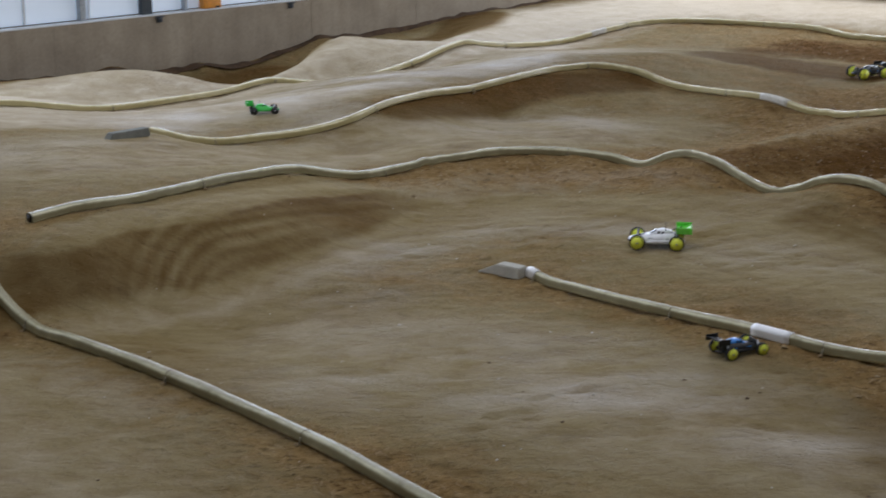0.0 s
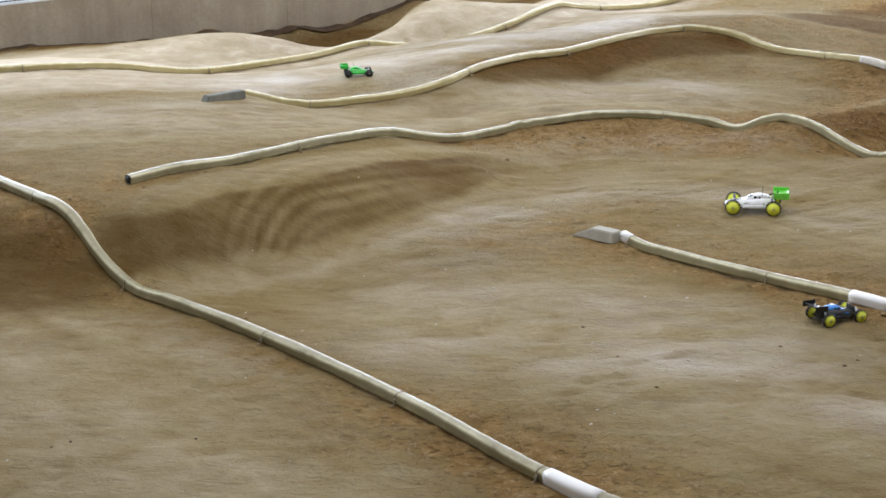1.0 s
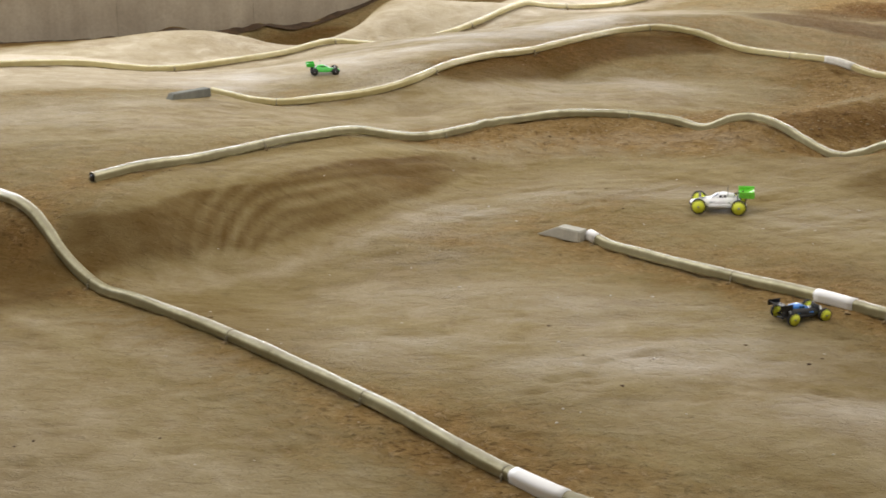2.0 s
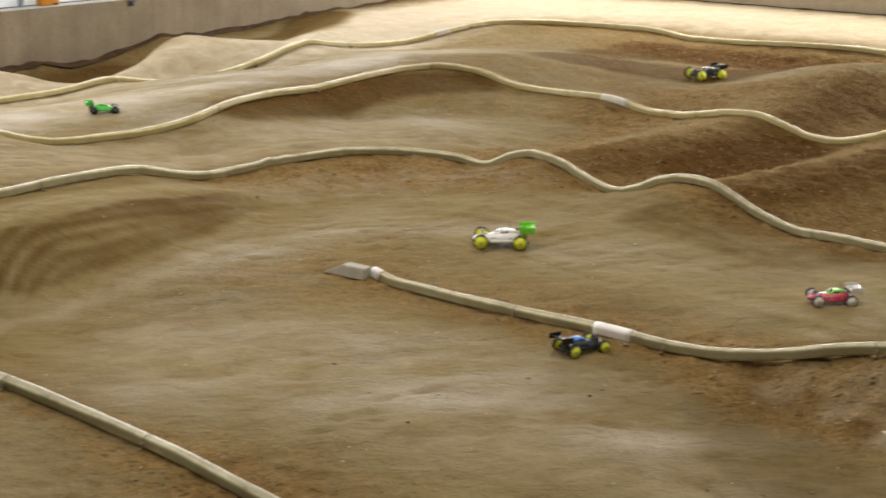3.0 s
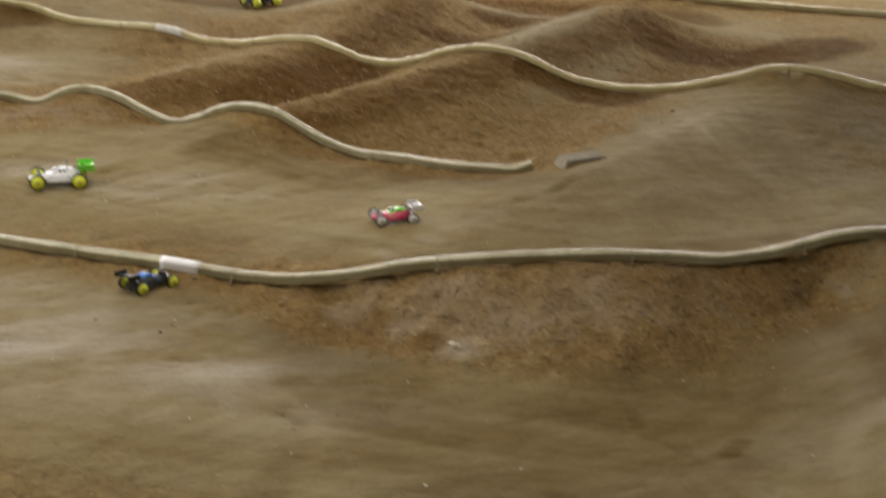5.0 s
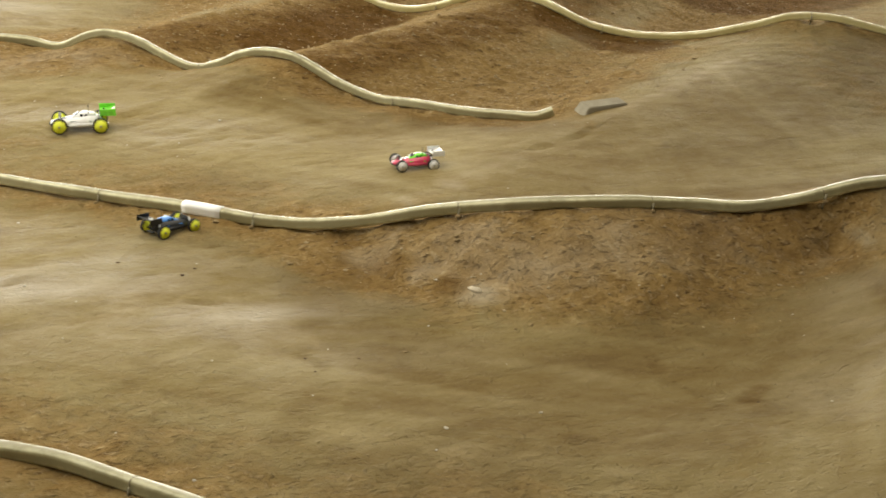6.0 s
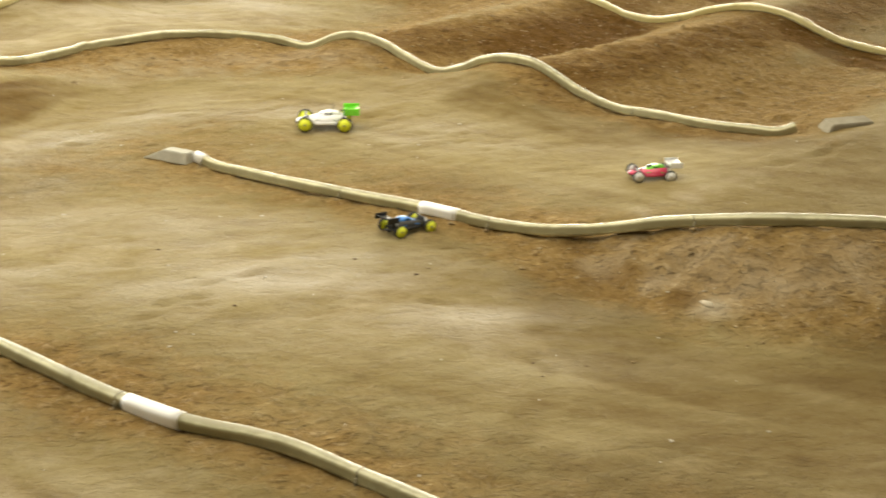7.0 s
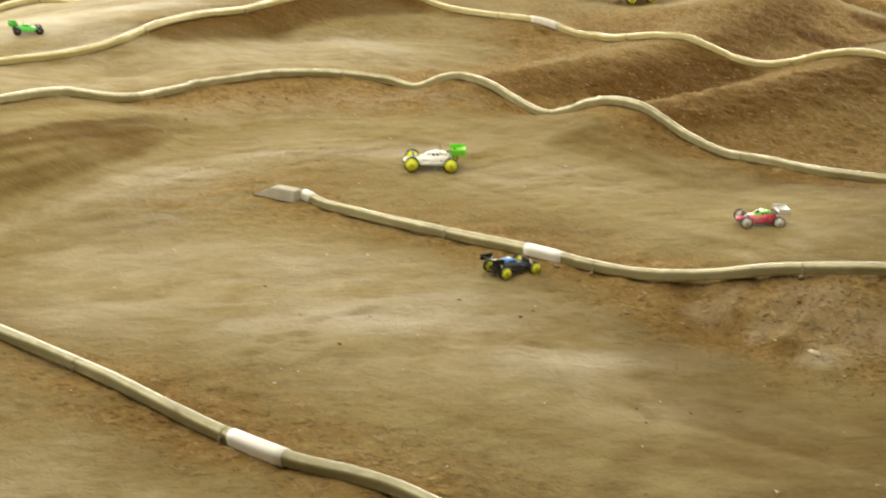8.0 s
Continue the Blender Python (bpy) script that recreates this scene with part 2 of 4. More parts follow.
def cyl_bm(r, depth, m=Matrix(), segs=20, bevel=0.0, r2=None):
    bm = bmesh.new()
    bmesh.ops.create_cone(bm, cap_ends=True, segments=segs, radius1=r, radius2=r if r2 is None else r2, depth=depth, matrix=m)
    if bevel:
        bmesh.ops.bevel(bm, geom=[e for e in bm.edges if len(e.link_faces) == 2 and e.calc_face_angle() > 1.0], offset=bevel, segments=2, affect="EDGES")
    return bm


# ---- the course: hoses, jump ridges and lanes give the lie of the land ----
SIDE = 0.081
HOSE_FAR = [(-9.0, 15.9, 0.20), (-6.6, 17.3, 0.36), (-5.21, 18.29, 0.27), (-4.23, 19.27, 0.03), (-3.5, 20.1, -0.01), (-2.9, 20.83, -0.02),
            (-2.4, 21.4, 0.03), (-1.79, 21.98, -0.10), (-1.1, 22.59, -0.10), (-0.3, 23.5, 0.03), (0.05, 24.0, 0.12), (0.31, 24.35, 0.15),
            (0.66, 24.77, 0.06), (1.22, 25.34, -0.03), (2.06, 26.06, -0.05), (2.75, 26.52, 0.06), (3.4, 26.93, 0.13), (4.1, 27.19, 0.13),
            (5.4, 26.98, 0.10), (6.23, 26.49, 0.09), (6.75, 26.0, 0.02), (7.18, 25.62, 0.03), (8.94, 24.22, 0.11), (9.67, 23.59, 0.09),
            (11.05, 22.33, 0.04), (11.71, 21.74, 0.08), (12.77, 20.79, 0.06), (16.5, 17.3, 0.1)]
HOSE_BACK = [(-3.15, 16.7, 0.25), (-2.48, 16.4, 0.19), (-1.89, 16.56, 0.21), (-1.43, 16.88, 0.22), (-1.08, 17.23, 0.26), (-0.66, 17.9, 0.33),
             (-0.22, 18.54, 0.33), (0.35, 19.28, 0.28), (0.9, 19.9, 0.31), (1.5, 20.55, 0.32), (2.13, 20.9, 0.31), (2.49, 20.79, 0.27),
             (3.0, 20.43, 0.13), (3.54, 19.99, 0.11), (4.06, 19.51, 0.12), (4.52, 19.03, 0.03), (4.75, 18.8, 0.04), (5.3, 18.2, 0.18), (5.5, 17.98, 0.20),
             (5.96, 17.53, 0.04), (6.22, 17.28, 0.02), (6.49, 17.05, 0.09), (6.8, 16.8, 0.23), (7.12, 16.55, 0.3), (7.37, 16.33, 0.28),
             (7.91, 15.79, 0.05), (8.19, 15.51, 0.01), (8.7, 15.05, 0.06), (9.2, 14.66, 0.22), (9.57, 14.38, 0.37), (9.8, 14.2, 0.39), (10.4, 13.75, 0.28), (13.0, 11.8, 0.1)]
HOSE_MID = [(-3.27, 12.05, 0.45), (-3.01, 12.38, 0.46), (-2.64, 12.88, 0.41), (-1.81, 13.96, 0.37), (-1.35, 14.5, 0.31), (-1.1, 14.77, 0.21), (-0.84, 15.0, 0.14),
            (-0.3, 15.41, 0.15), (0.27, 15.73, 0.185), (0.54, 15.83, 0.20), (1.0, 15.96, 0.18), (1.39, 16.01, 0.15), (1.72, 15.94, 0.12), (2.06, 15.78, 0.08),
            (2.21, 15.69, 0.16), (2.37, 15.58, 0.23), (2.57, 15.41, 0.24), (2.72, 15.28, 0.2), (2.96, 15.04, 0.08), (3.19, 14.81, 0.02), (3.33, 14.67, 0.06),
            (3.51, 14.47, 0.2), (3.72, 14.22, 0.28), (3.89, 14.02, 0.28), (4.26, 13.57, 0.09), (4.46, 13.34, 0.02), (4.84, 12.89, 0.03), (5.1, 12.69, 0.01),
            (5.5, 12.49, 0.0), (5.72, 12.4, 0.0), (5.84, 12.36, 0.05)]
HOSE_LOOP = [(0.67, 12.04, 0.02), (0.8, 11.89, -0.01), (1.04, 11.64, -0.01), (1.91, 10.72, 0.035), (2.18, 10.45, 0.05), (2.62, 10.06, 0.04), (2.92, 9.84, 0.06),
             (3.16, 9.7, 0.10), (3.64, 9.48, 0.21), (4.35, 9.24, 0.28), (4.72, 9.14, 0.29), (5.36, 9.0, 0.265), (5.7, 8.93, 0.24), (6.08, 8.82, 0.3),
             (6.52, 8.74, 0.4), (6.74, 8.72, 0.41), (7.07, 8.72, 0.38), (8.4, 8.4, 0.3), (11, 7.6, 0.2)]
HOSE_NEAR = [(-7.5, 14.6, 0.42), (-4.32, 12.07, 0.43), (-3.85, 11.6, 0.42), (-3.67, 11.42, 0.42), (-3.49, 11.24, 0.36), (-3.32, 11.06, 0.22), (-3.1, 10.83, 0.08),
             (-2.88, 10.6, 0.015), (-2.58, 10.33, 0.025), (-1.83, 9.69, 0.01), (-1.08, 8.91, 0.005), (-0.67, 8.45, 0.005), (0.02, 7.6, 0.0), (0.37, 7.21, 0.02),
             (0.58, 7.11, 0.005), (0.77, 6.96, 0.01), (1.13, 6.56, 0.0), (1.33, 6.31, 0.005), (2.2, 5.2, 0.0)]


def smooth_line(points, step=0.05):
    """An even walk along a smooth curve through the points."""
    p = np.array(points, float)
    s = np.r_[0, np.cumsum(np.linalg.norm(np.diff(p[:, :2], axis=0), axis=1))]
    tan = np.gradient(p, s, axis=0)
    u = np.linspace(0, s[-1], max(3, int(s[-1] / step)))
    i = np.clip(np.searchsorted(s, u, side="right") - 1, 0, len(s) - 2)
    h = (s[i + 1] - s[i])[:, None]
    q = ((u - s[i]) / h[:, 0])[:, None]
    return (2 * q**3 - 3 * q**2 + 1) * p[i] + (q**3 - 2 * q**2 + q) * h * tan[i] + (3 * q**2 - 2 * q**3) * p[i + 1] + (q**3 - q**2) * h * tan[i + 1]


HOSES = {k: smooth_line(v) for k, v in (("far", HOSE_FAR), ("back", HOSE_BACK), ("mid", HOSE_MID), ("loop", HOSE_LOOP), ("near", HOSE_NEAR))}

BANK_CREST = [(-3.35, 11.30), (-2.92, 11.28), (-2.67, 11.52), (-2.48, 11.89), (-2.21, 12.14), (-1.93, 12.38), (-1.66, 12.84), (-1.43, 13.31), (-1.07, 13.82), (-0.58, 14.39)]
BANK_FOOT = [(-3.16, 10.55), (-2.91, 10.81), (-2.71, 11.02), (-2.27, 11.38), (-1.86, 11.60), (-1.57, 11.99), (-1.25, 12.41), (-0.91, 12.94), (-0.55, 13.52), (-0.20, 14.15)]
RIDGES = [
    [(2.55, 15.45, 0.19), (3.17, 16.12, 0.20), (4.29, 16.94, 0.20), (5.45, 18.05, 0.17), (6.39, 19.33, 0.24), (7.9, 21.36, 0.30), (8.38, 21.48, 0.28)],
    [(3.8, 14.15, 0.23), (4.37, 14.53, 0.24), (5.37, 15.23, 0.24), (6.42, 15.99, 0.25), (7.15, 16.5, 0.26), (8.38, 17.62, 0.28), (9.43, 18.51, 0.32), (10.45, 19.21, 0.32)],
    [(3.6, 10.0, 0.09), (4.05, 10.32, 0.09), (4.87, 10.85, 0.13), (5.85, 11.58, 0.155), (6.9, 12.32, 0.175), (8.1, 13.2, 0.20), (8.95, 13.75, 0.23), (9.7, 14.25, 0.31)],
    [(x, y, z) for (x, y), z in zip(BANK_CREST, (0.36, 0.36, 0.36, 0.36, 0.35, 0.34, 0.32, 0.28, 0.20, 0.11))],
    [(-3.1, 16.2, 0.33), (-2.38, 15.75, 0.25), (-1.64, 14.73, 0.27)],
    [(-6.2, 20.3, 0.14), (-5.3, 20.9, 0.15), (-4.7, 21.3, 0.17), (-4.1, 21.5, 0.16), (-3.5, 21.4, 0.08)],
    [(-2.25, 22.1, 0.0), (-1.98, 23.2, 0.10), (-1.75, 24.2, 0.2), (-1.55, 24.5, 0.21), (-1.0, 24.4, 0.19), (-0.3, 24.6, 0.13)],
    [(0.15, 25.2, 0.05), (0.5, 26.3, 0.08), (0.75, 27.6, 0.10), (1.15, 28.9, 0.12)],
]
HOLLOWS = [
    [(2.1, 15.75, 0.03), (3.4, 17.4, -0.04), (4.6, 18.95, 0.0), (5.4, 20.6, -0.03), (6.4, 22.2, 0.0)],
    [(3.2, 14.8, -0.03), (4.7, 15.75, -0.09), (6.2, 17.3, -0.03), (7.6, 18.7, -0.10), (9.0, 20.2, -0.12)],
    [(4.5, 13.3, -0.04), (6.4, 14.1, -0.08), (8.2, 15.5, -0.03), (9.6, 16.6, -0.1), (11.0, 18.0, -0.1)],
    [(5.6, 25.3, -0.04), (6.6, 24.7, -0.10), (8.6, 23.0, -0.14), (10.5, 21.2, -0.14), (12.2, 19.6, -0.12)],
    [(3.42, 9.9, 0.05), (4.1, 9.75, 0.07), (5.2, 9.55, 0.09), (6.4, 9.5, 0.11), (9.0, 9.8, 0.13)], [(5.0, 10.2, 0.10), (6.4, 10.7, 0.115), (8.0, 11.5, 0.13), (9.6, 12.3, 0.15)],
    [(3.1, 9.4, -0.03), (3.59, 8.6, -0.07), (4.25, 8.02, -0.09), (5.27, 8.07, -0.07), (6.2, 8.53, 0.0)],
    [(x, y, 0.0) for x, y in BANK_FOOT[1:]],
]
KNOLLS = [(-4.31, 13.58, 0.42), (-3.4, 14.07, 0.42), (-2.5, 15.06, 0.32), (-3.45, 15.07, 0.4), (-5.2, 14.6, 0.42), (-5.5, 16.4, 0.40), (-6.5, 12.0, 0.35),
          (-0.91, 16.36, 0.08), (0.31, 17.89, 0.06), (1.6, 17.95, 0.05), (0.66, 18.7, 0.02), (1.66, 19.2, 0.02), (2.7, 19.16, 0.0),
          (-2.57, 18.39, 0.2), (-1.25, 18.68, 0.3), (-0.61, 19.61, 0.32), (0.1, 20.16, 0.32), (1.66, 21.9, 0.33), (3.2, 22.4, 0.25)]
LANES = [(-5.6, 21.9, -0.12), (-4.6, 22.6, -0.32), (-3.9, 23.4, -0.48), (-3.2, 22.6, -0.50), (-2.6, 23.4, -0.56), (-3.0, 24.3, -0.48), (-2.3, 25.0, -0.34), (-1.18, 23.1, 0.06), (-1.75, 21.35, 0.04), (-1.05, 21.95, 0.05),
         (-1.2, 25.6, -0.12), (-0.4, 25.8, -0.15), (0.1, 26.8, -0.12), (1.8, 27.9, 0.12), (3.6, 29.6, 0.2), (6.5, 28.9, 0.22), (9.5, 27.0, 0.22), (12.4, 24.6, 0.22), (10.5, 25.0, 0.18), (7.5, 27.3, 0.18), (14.5, 21.5, 0.2),
         (6.21, 8.29, 0.08), (5.52, 7.23, 0.05), (4.96, 6.51, 0.0), (6.27, 7.67, 0.22), (5.3, 6.37, 0.2), (4.53, 5.34, 0.18)]
FLATS = [(-4.9, 11.7, 0.38), (-4.2, 11.5, 0.38), (-3.6, 9.75, 0.03), (-3.05, 9.85, 0.02), (-4.3, 9.3, 0.03), (1.0, 9.6, 0), (0.0, 10.6, 0), (2.0, 8.4, -0.02), (3.0, 7.0, -0.06), (-1.0, 12.0, 0), (0.8, 13.2, 0), (2.4, 12.6, 0), (3.6, 12.2, 0.02), (1.2, 14.6, 0.02),
         (4.2, 11.6, 0.02), (-1.8, 8.4, 0.0), (-3.2, 9.6, 0.03), (-4.5, 10.6, 0.06), (-1.0, 6.8, 0), (0.6, 6.0, 0), (3.6, 5.6, 0.0)]
RIM = [(-12, 4, 0), (-12, 12, 0.1), (-12, 18, 0.1), (-6, 2, 0), (0, 0, 0), (6, 1, 0), (12, 4, 0), (18, 8, 0), (18, 16, 0), (14, 14, 0.0), (20, 24, 0.1),
       (4.2, 32.4, 0.15), (-8, 20.0, 0.0), (1.2, 29.4, 0.08), (-2.1, 26.0, 0.0), (-3.8, 24.3, -0.16), (-2.7, 25.4, -0.16), (-4.9, 23.2, -0.04)]


def land_nodes():
    rows = [line[::8] - np.array([0, 0, 0.040]) for line in HOSES.values()]
    rows += [smooth_line(r, 0.3) for r in RIDGES + HOLLOWS]
    rows += [np.array(g, float) for g in (KNOLLS, LANES, FLATS, RIM)]
    p = np.concatenate(rows)
    keep = []
    for q in p:
        if all(np.hypot(*(q[:2] - r[:2])) > 0.16 for r in keep):
            keep.append(q)
    return np.array(keep)


NODES = land_nodes()
SOFT = 0.06


def spread(a, b):
    return np.sqrt(((a[:, None, :2] - b[None, :, :2]) ** 2).sum(-1) + SOFT**2)


WEIGHTS = np.linalg.solve(spread(NODES, NODES) + 0.003 * np.eye(len(NODES)), NODES[:, 2])


def lattice(x, y, seed):
    """Smooth random field of unit cells, about -1 to 1."""
    rng = np.random.default_rng(seed)
    table = rng.uniform(-1, 1, (256, 256))
    i, j = np.floor(x).astype(int), np.floor(y).astype(int)
    u, v = x - i, y - j
    u, v = u * u * (3 - 2 * u), v * v * (3 - 2 * v)
    g = lambda a, b: table[a % 256, b % 256]
    return (g(i, j) * (1 - u) + g(i + 1, j) * u) * (1 - v) + (g(i, j + 1) * (1 - u) + g(i + 1, j + 1) * u) * v


PATHS = [
    [(5.0, 6.3), (4.0, 7.0), (2.4, 8.2), (0.6, 9.5), (-0.9, 10.4), (-1.9, 11.3), (-1.9, 12.2), (-1.2, 13.3), (-0.1, 14.3), (1.3, 14.4), (2.9, 13.0), (4.0, 11.5), (5.0, 10.4), (6.6, 10.0), (9.5, 10.0)],
    [(-8, 17.2), (-6, 19.0), (-3.7, 20.9), (-1.3, 23.4), (0.5, 25.6), (2.4, 27.9), (4.2, 29.1), (7, 28.2), (10, 26), (14, 22.6)],
    [(-6, 16.6), (-2.2, 18.9), (0, 21.2), (2.5, 23.6), (5, 23.3), (8, 20.6), (10.5, 18.2), (13, 15.6)],
    [(-7, 13.8), (-3.8, 14.6), (-2, 15.6), (0, 17.2), (2, 17.9), (4.2, 17), (6.3, 15), (8.5, 13.2), (10.5, 11.6)],
    [(-6.5, 11.5), (-4.5, 10.0), (-2.5, 7.8), (-0.5, 6.0), (1.0, 4.2)],
    [(6.6, 9.2), (6.2, 7.4), (5.0, 5.6), (3.8, 4.4)],
]
ARC = [(-1.75, 10.6), (-1.98, 11.0), (-2.09, 11.44), (-2.06, 11.82), (-1.94, 12.18), (-1.62, 12.58), (-1.25, 13.12), (-0.75, 13.8)]
LOOSE = [
    [(-0.4, 15.0), (0.8, 15.3), (1.9, 15.2)], [(2.9, 15.3), (4.6, 16.5), (5.9, 17.8), (7.2, 19.6), (8.5, 20.6)], [(4.1, 13.7), (5.7, 14.8), (7.6, 16.2), (9.2, 17.6), (10.6, 18.6)],
    [(3.2, 9.4), (4.0, 8.8), (5.0, 8.6), (6.0, 8.5)], [(5.0, 12.9), (6.6, 13.4), (8.0, 14.4)],
    [(4.7, 15.75), (6.2, 17.3), (7.6, 18.7), (9.0, 20.2)], [(5.2, 13.3), (6.8, 14.2), (8.4, 15.4), (9.8, 16.6), (11.2, 17.8)], [(2.2, 16.4), (3.4, 17.4), (4.6, 18.9), (5.6, 20.4)], [(5.6, 25.3), (6.8, 24.4), (8.6, 22.8), (10.5, 20.9)],
    [(7.0, 24.9), (9.0, 23.2), (11.0, 21.3)],
]


# pale dry dust, and highlights painted on the ridge crests: width, strength, line
DUST_AND_GLEAM = [
    (0.45, 0.38, [(3.3, 9.2), (4.0, 8.75), (5.2, 8.7), (6.0, 8.55)]), (0.16, 0.6, [(3.08, 9.36), (3.3, 9.08), (3.62, 8.62)]), (0.36, 0.14, [(-3.2, 11.75), (-2.5, 12.6), (-1.8, 13.7), (-1.3, 14.3)]),
    (0.28, 0.34, [(-2.6, 10.75), (-2.1, 11.1), (-1.6, 11.45), (-1.2, 12.0), (-0.8, 12.7)]), (0.8, 0.30, [(-0.6, 17.2), (0.6, 18.0), (1.8, 18.6)]),
    (1.1, 0.30, [(-5.0, 10.2), (-3.4, 8.8), (-1.8, 7.3), (-0.5, 6.0)]), (0.9, 0.24, [(-1.0, 10.6), (0.2, 9.8), (1.2, 9.0), (2.2, 8.2)]), (0.4, 0.30, [(-3.4, 10.0), (-2.6, 9.7), (-1.9, 9.2)]),
    (0.16, 0.42, [(3.7, 10.05), (4.05, 10.32), (4.87, 10.85), (5.85, 11.58), (6.9, 12.32), (8.1, 13.2)]), (0.10, 0.22, RIDGES[0]), (0.10, 0.22, RIDGES[1]), (0.5, 0.3, [(-0.3, 14.6), (1.0, 15.1), (2.2, 15.0)]),
]
# strips polished smooth by tyres, with sheen put into the colour: width, strength, line
POLISH_SHEEN = [
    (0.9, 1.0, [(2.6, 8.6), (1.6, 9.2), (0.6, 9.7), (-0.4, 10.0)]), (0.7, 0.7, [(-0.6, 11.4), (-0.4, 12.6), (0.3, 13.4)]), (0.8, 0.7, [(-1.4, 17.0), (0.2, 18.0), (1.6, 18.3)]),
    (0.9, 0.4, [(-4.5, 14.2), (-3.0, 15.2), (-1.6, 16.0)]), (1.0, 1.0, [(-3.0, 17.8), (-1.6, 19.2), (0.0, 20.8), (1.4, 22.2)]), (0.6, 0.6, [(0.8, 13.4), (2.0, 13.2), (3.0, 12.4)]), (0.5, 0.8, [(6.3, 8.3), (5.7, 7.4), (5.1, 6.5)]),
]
# wet soil, plus shade painted on slopes and in hollows: width, strength, line
DAMP_SHADE = [
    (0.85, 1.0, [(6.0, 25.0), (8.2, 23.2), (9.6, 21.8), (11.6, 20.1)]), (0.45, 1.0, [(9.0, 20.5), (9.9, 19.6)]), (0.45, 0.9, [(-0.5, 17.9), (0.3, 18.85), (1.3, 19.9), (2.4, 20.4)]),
    # first strip: painted shade in the hollow at the west wall foot
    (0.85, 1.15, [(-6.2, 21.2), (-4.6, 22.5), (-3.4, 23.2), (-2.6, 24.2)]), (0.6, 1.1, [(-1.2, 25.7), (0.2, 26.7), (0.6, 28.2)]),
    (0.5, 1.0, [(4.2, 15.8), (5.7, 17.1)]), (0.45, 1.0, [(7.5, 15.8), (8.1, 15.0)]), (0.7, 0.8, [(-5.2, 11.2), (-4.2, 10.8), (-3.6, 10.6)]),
    # painted shade on the ridge faces turned away from the windows
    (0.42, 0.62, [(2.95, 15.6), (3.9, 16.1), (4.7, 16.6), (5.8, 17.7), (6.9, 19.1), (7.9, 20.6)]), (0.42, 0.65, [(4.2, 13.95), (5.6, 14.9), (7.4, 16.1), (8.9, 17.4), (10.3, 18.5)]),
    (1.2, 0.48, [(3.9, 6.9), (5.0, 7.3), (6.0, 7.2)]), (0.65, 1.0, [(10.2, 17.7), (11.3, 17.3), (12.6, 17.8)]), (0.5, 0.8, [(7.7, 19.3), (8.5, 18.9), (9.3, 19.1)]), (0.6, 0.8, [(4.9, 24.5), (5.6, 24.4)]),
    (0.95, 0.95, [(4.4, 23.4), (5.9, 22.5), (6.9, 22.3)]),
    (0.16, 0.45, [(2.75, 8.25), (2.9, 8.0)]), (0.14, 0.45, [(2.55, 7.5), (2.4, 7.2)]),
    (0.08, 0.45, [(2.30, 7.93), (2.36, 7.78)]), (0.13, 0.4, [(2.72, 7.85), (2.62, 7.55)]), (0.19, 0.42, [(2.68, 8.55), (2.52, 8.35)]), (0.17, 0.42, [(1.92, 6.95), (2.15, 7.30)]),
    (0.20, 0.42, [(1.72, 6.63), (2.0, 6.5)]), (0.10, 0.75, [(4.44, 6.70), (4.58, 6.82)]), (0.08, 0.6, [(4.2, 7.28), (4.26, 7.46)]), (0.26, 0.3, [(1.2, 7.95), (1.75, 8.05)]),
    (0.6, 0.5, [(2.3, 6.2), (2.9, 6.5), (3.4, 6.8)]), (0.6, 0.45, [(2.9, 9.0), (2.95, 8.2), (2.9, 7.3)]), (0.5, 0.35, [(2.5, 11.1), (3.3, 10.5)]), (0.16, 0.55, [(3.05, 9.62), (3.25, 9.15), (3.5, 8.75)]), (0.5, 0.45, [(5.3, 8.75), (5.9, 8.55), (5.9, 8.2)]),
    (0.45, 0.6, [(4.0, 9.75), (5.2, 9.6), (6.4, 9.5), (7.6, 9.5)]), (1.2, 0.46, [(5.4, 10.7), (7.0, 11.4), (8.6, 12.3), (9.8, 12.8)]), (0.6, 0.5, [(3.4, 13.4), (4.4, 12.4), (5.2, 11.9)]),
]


def line_distance(q, line):
    p = smooth_line([(*v[:2], 0) for v in line], 0.25)[:, :2]
    return np.concatenate([np.sqrt(((c[:, None, :] - p[None]) ** 2).sum(-1)).min(1) for c in np.array_split(q, max(1, len(q) // 20000))])


def reach(q, line, step):
    """Distance to a line, its side and how far along."""
    p = smooth_line([(*v, 0) for v in line], step)[:, :2]
    tan = np.gradient(p, axis=0)
    tan /= np.linalg.norm(tan, axis=1)[:, None]
    off, along = np.empty(len(q)), np.empty(len(q))
    for c in np.array_split(np.arange(len(q)), max(1, len(q) // 20000)):
        k = ((q[c, None, :] - p[None]) ** 2).sum(-1).argmin(1)
        d = q[c] - p[k]
        off[c] = tan[k, 0] * d[:, 1] - tan[k, 1] * d[:, 0]
        along[c] = k * step + (tan[k] * d).sum(1)
    return off, along


def hose_distance(q):
    d = np.full(len(q), 1e9)
    for line in HOSES.values():
        for c in np.array_split(np.arange(len(q)), max(1, len(q) // 20000)):
            d[c] = np.minimum(d[c], np.sqrt(((q[c, None, :] - line[None, ::6, :2]) ** 2).sum(-1)).min(1))
    return d


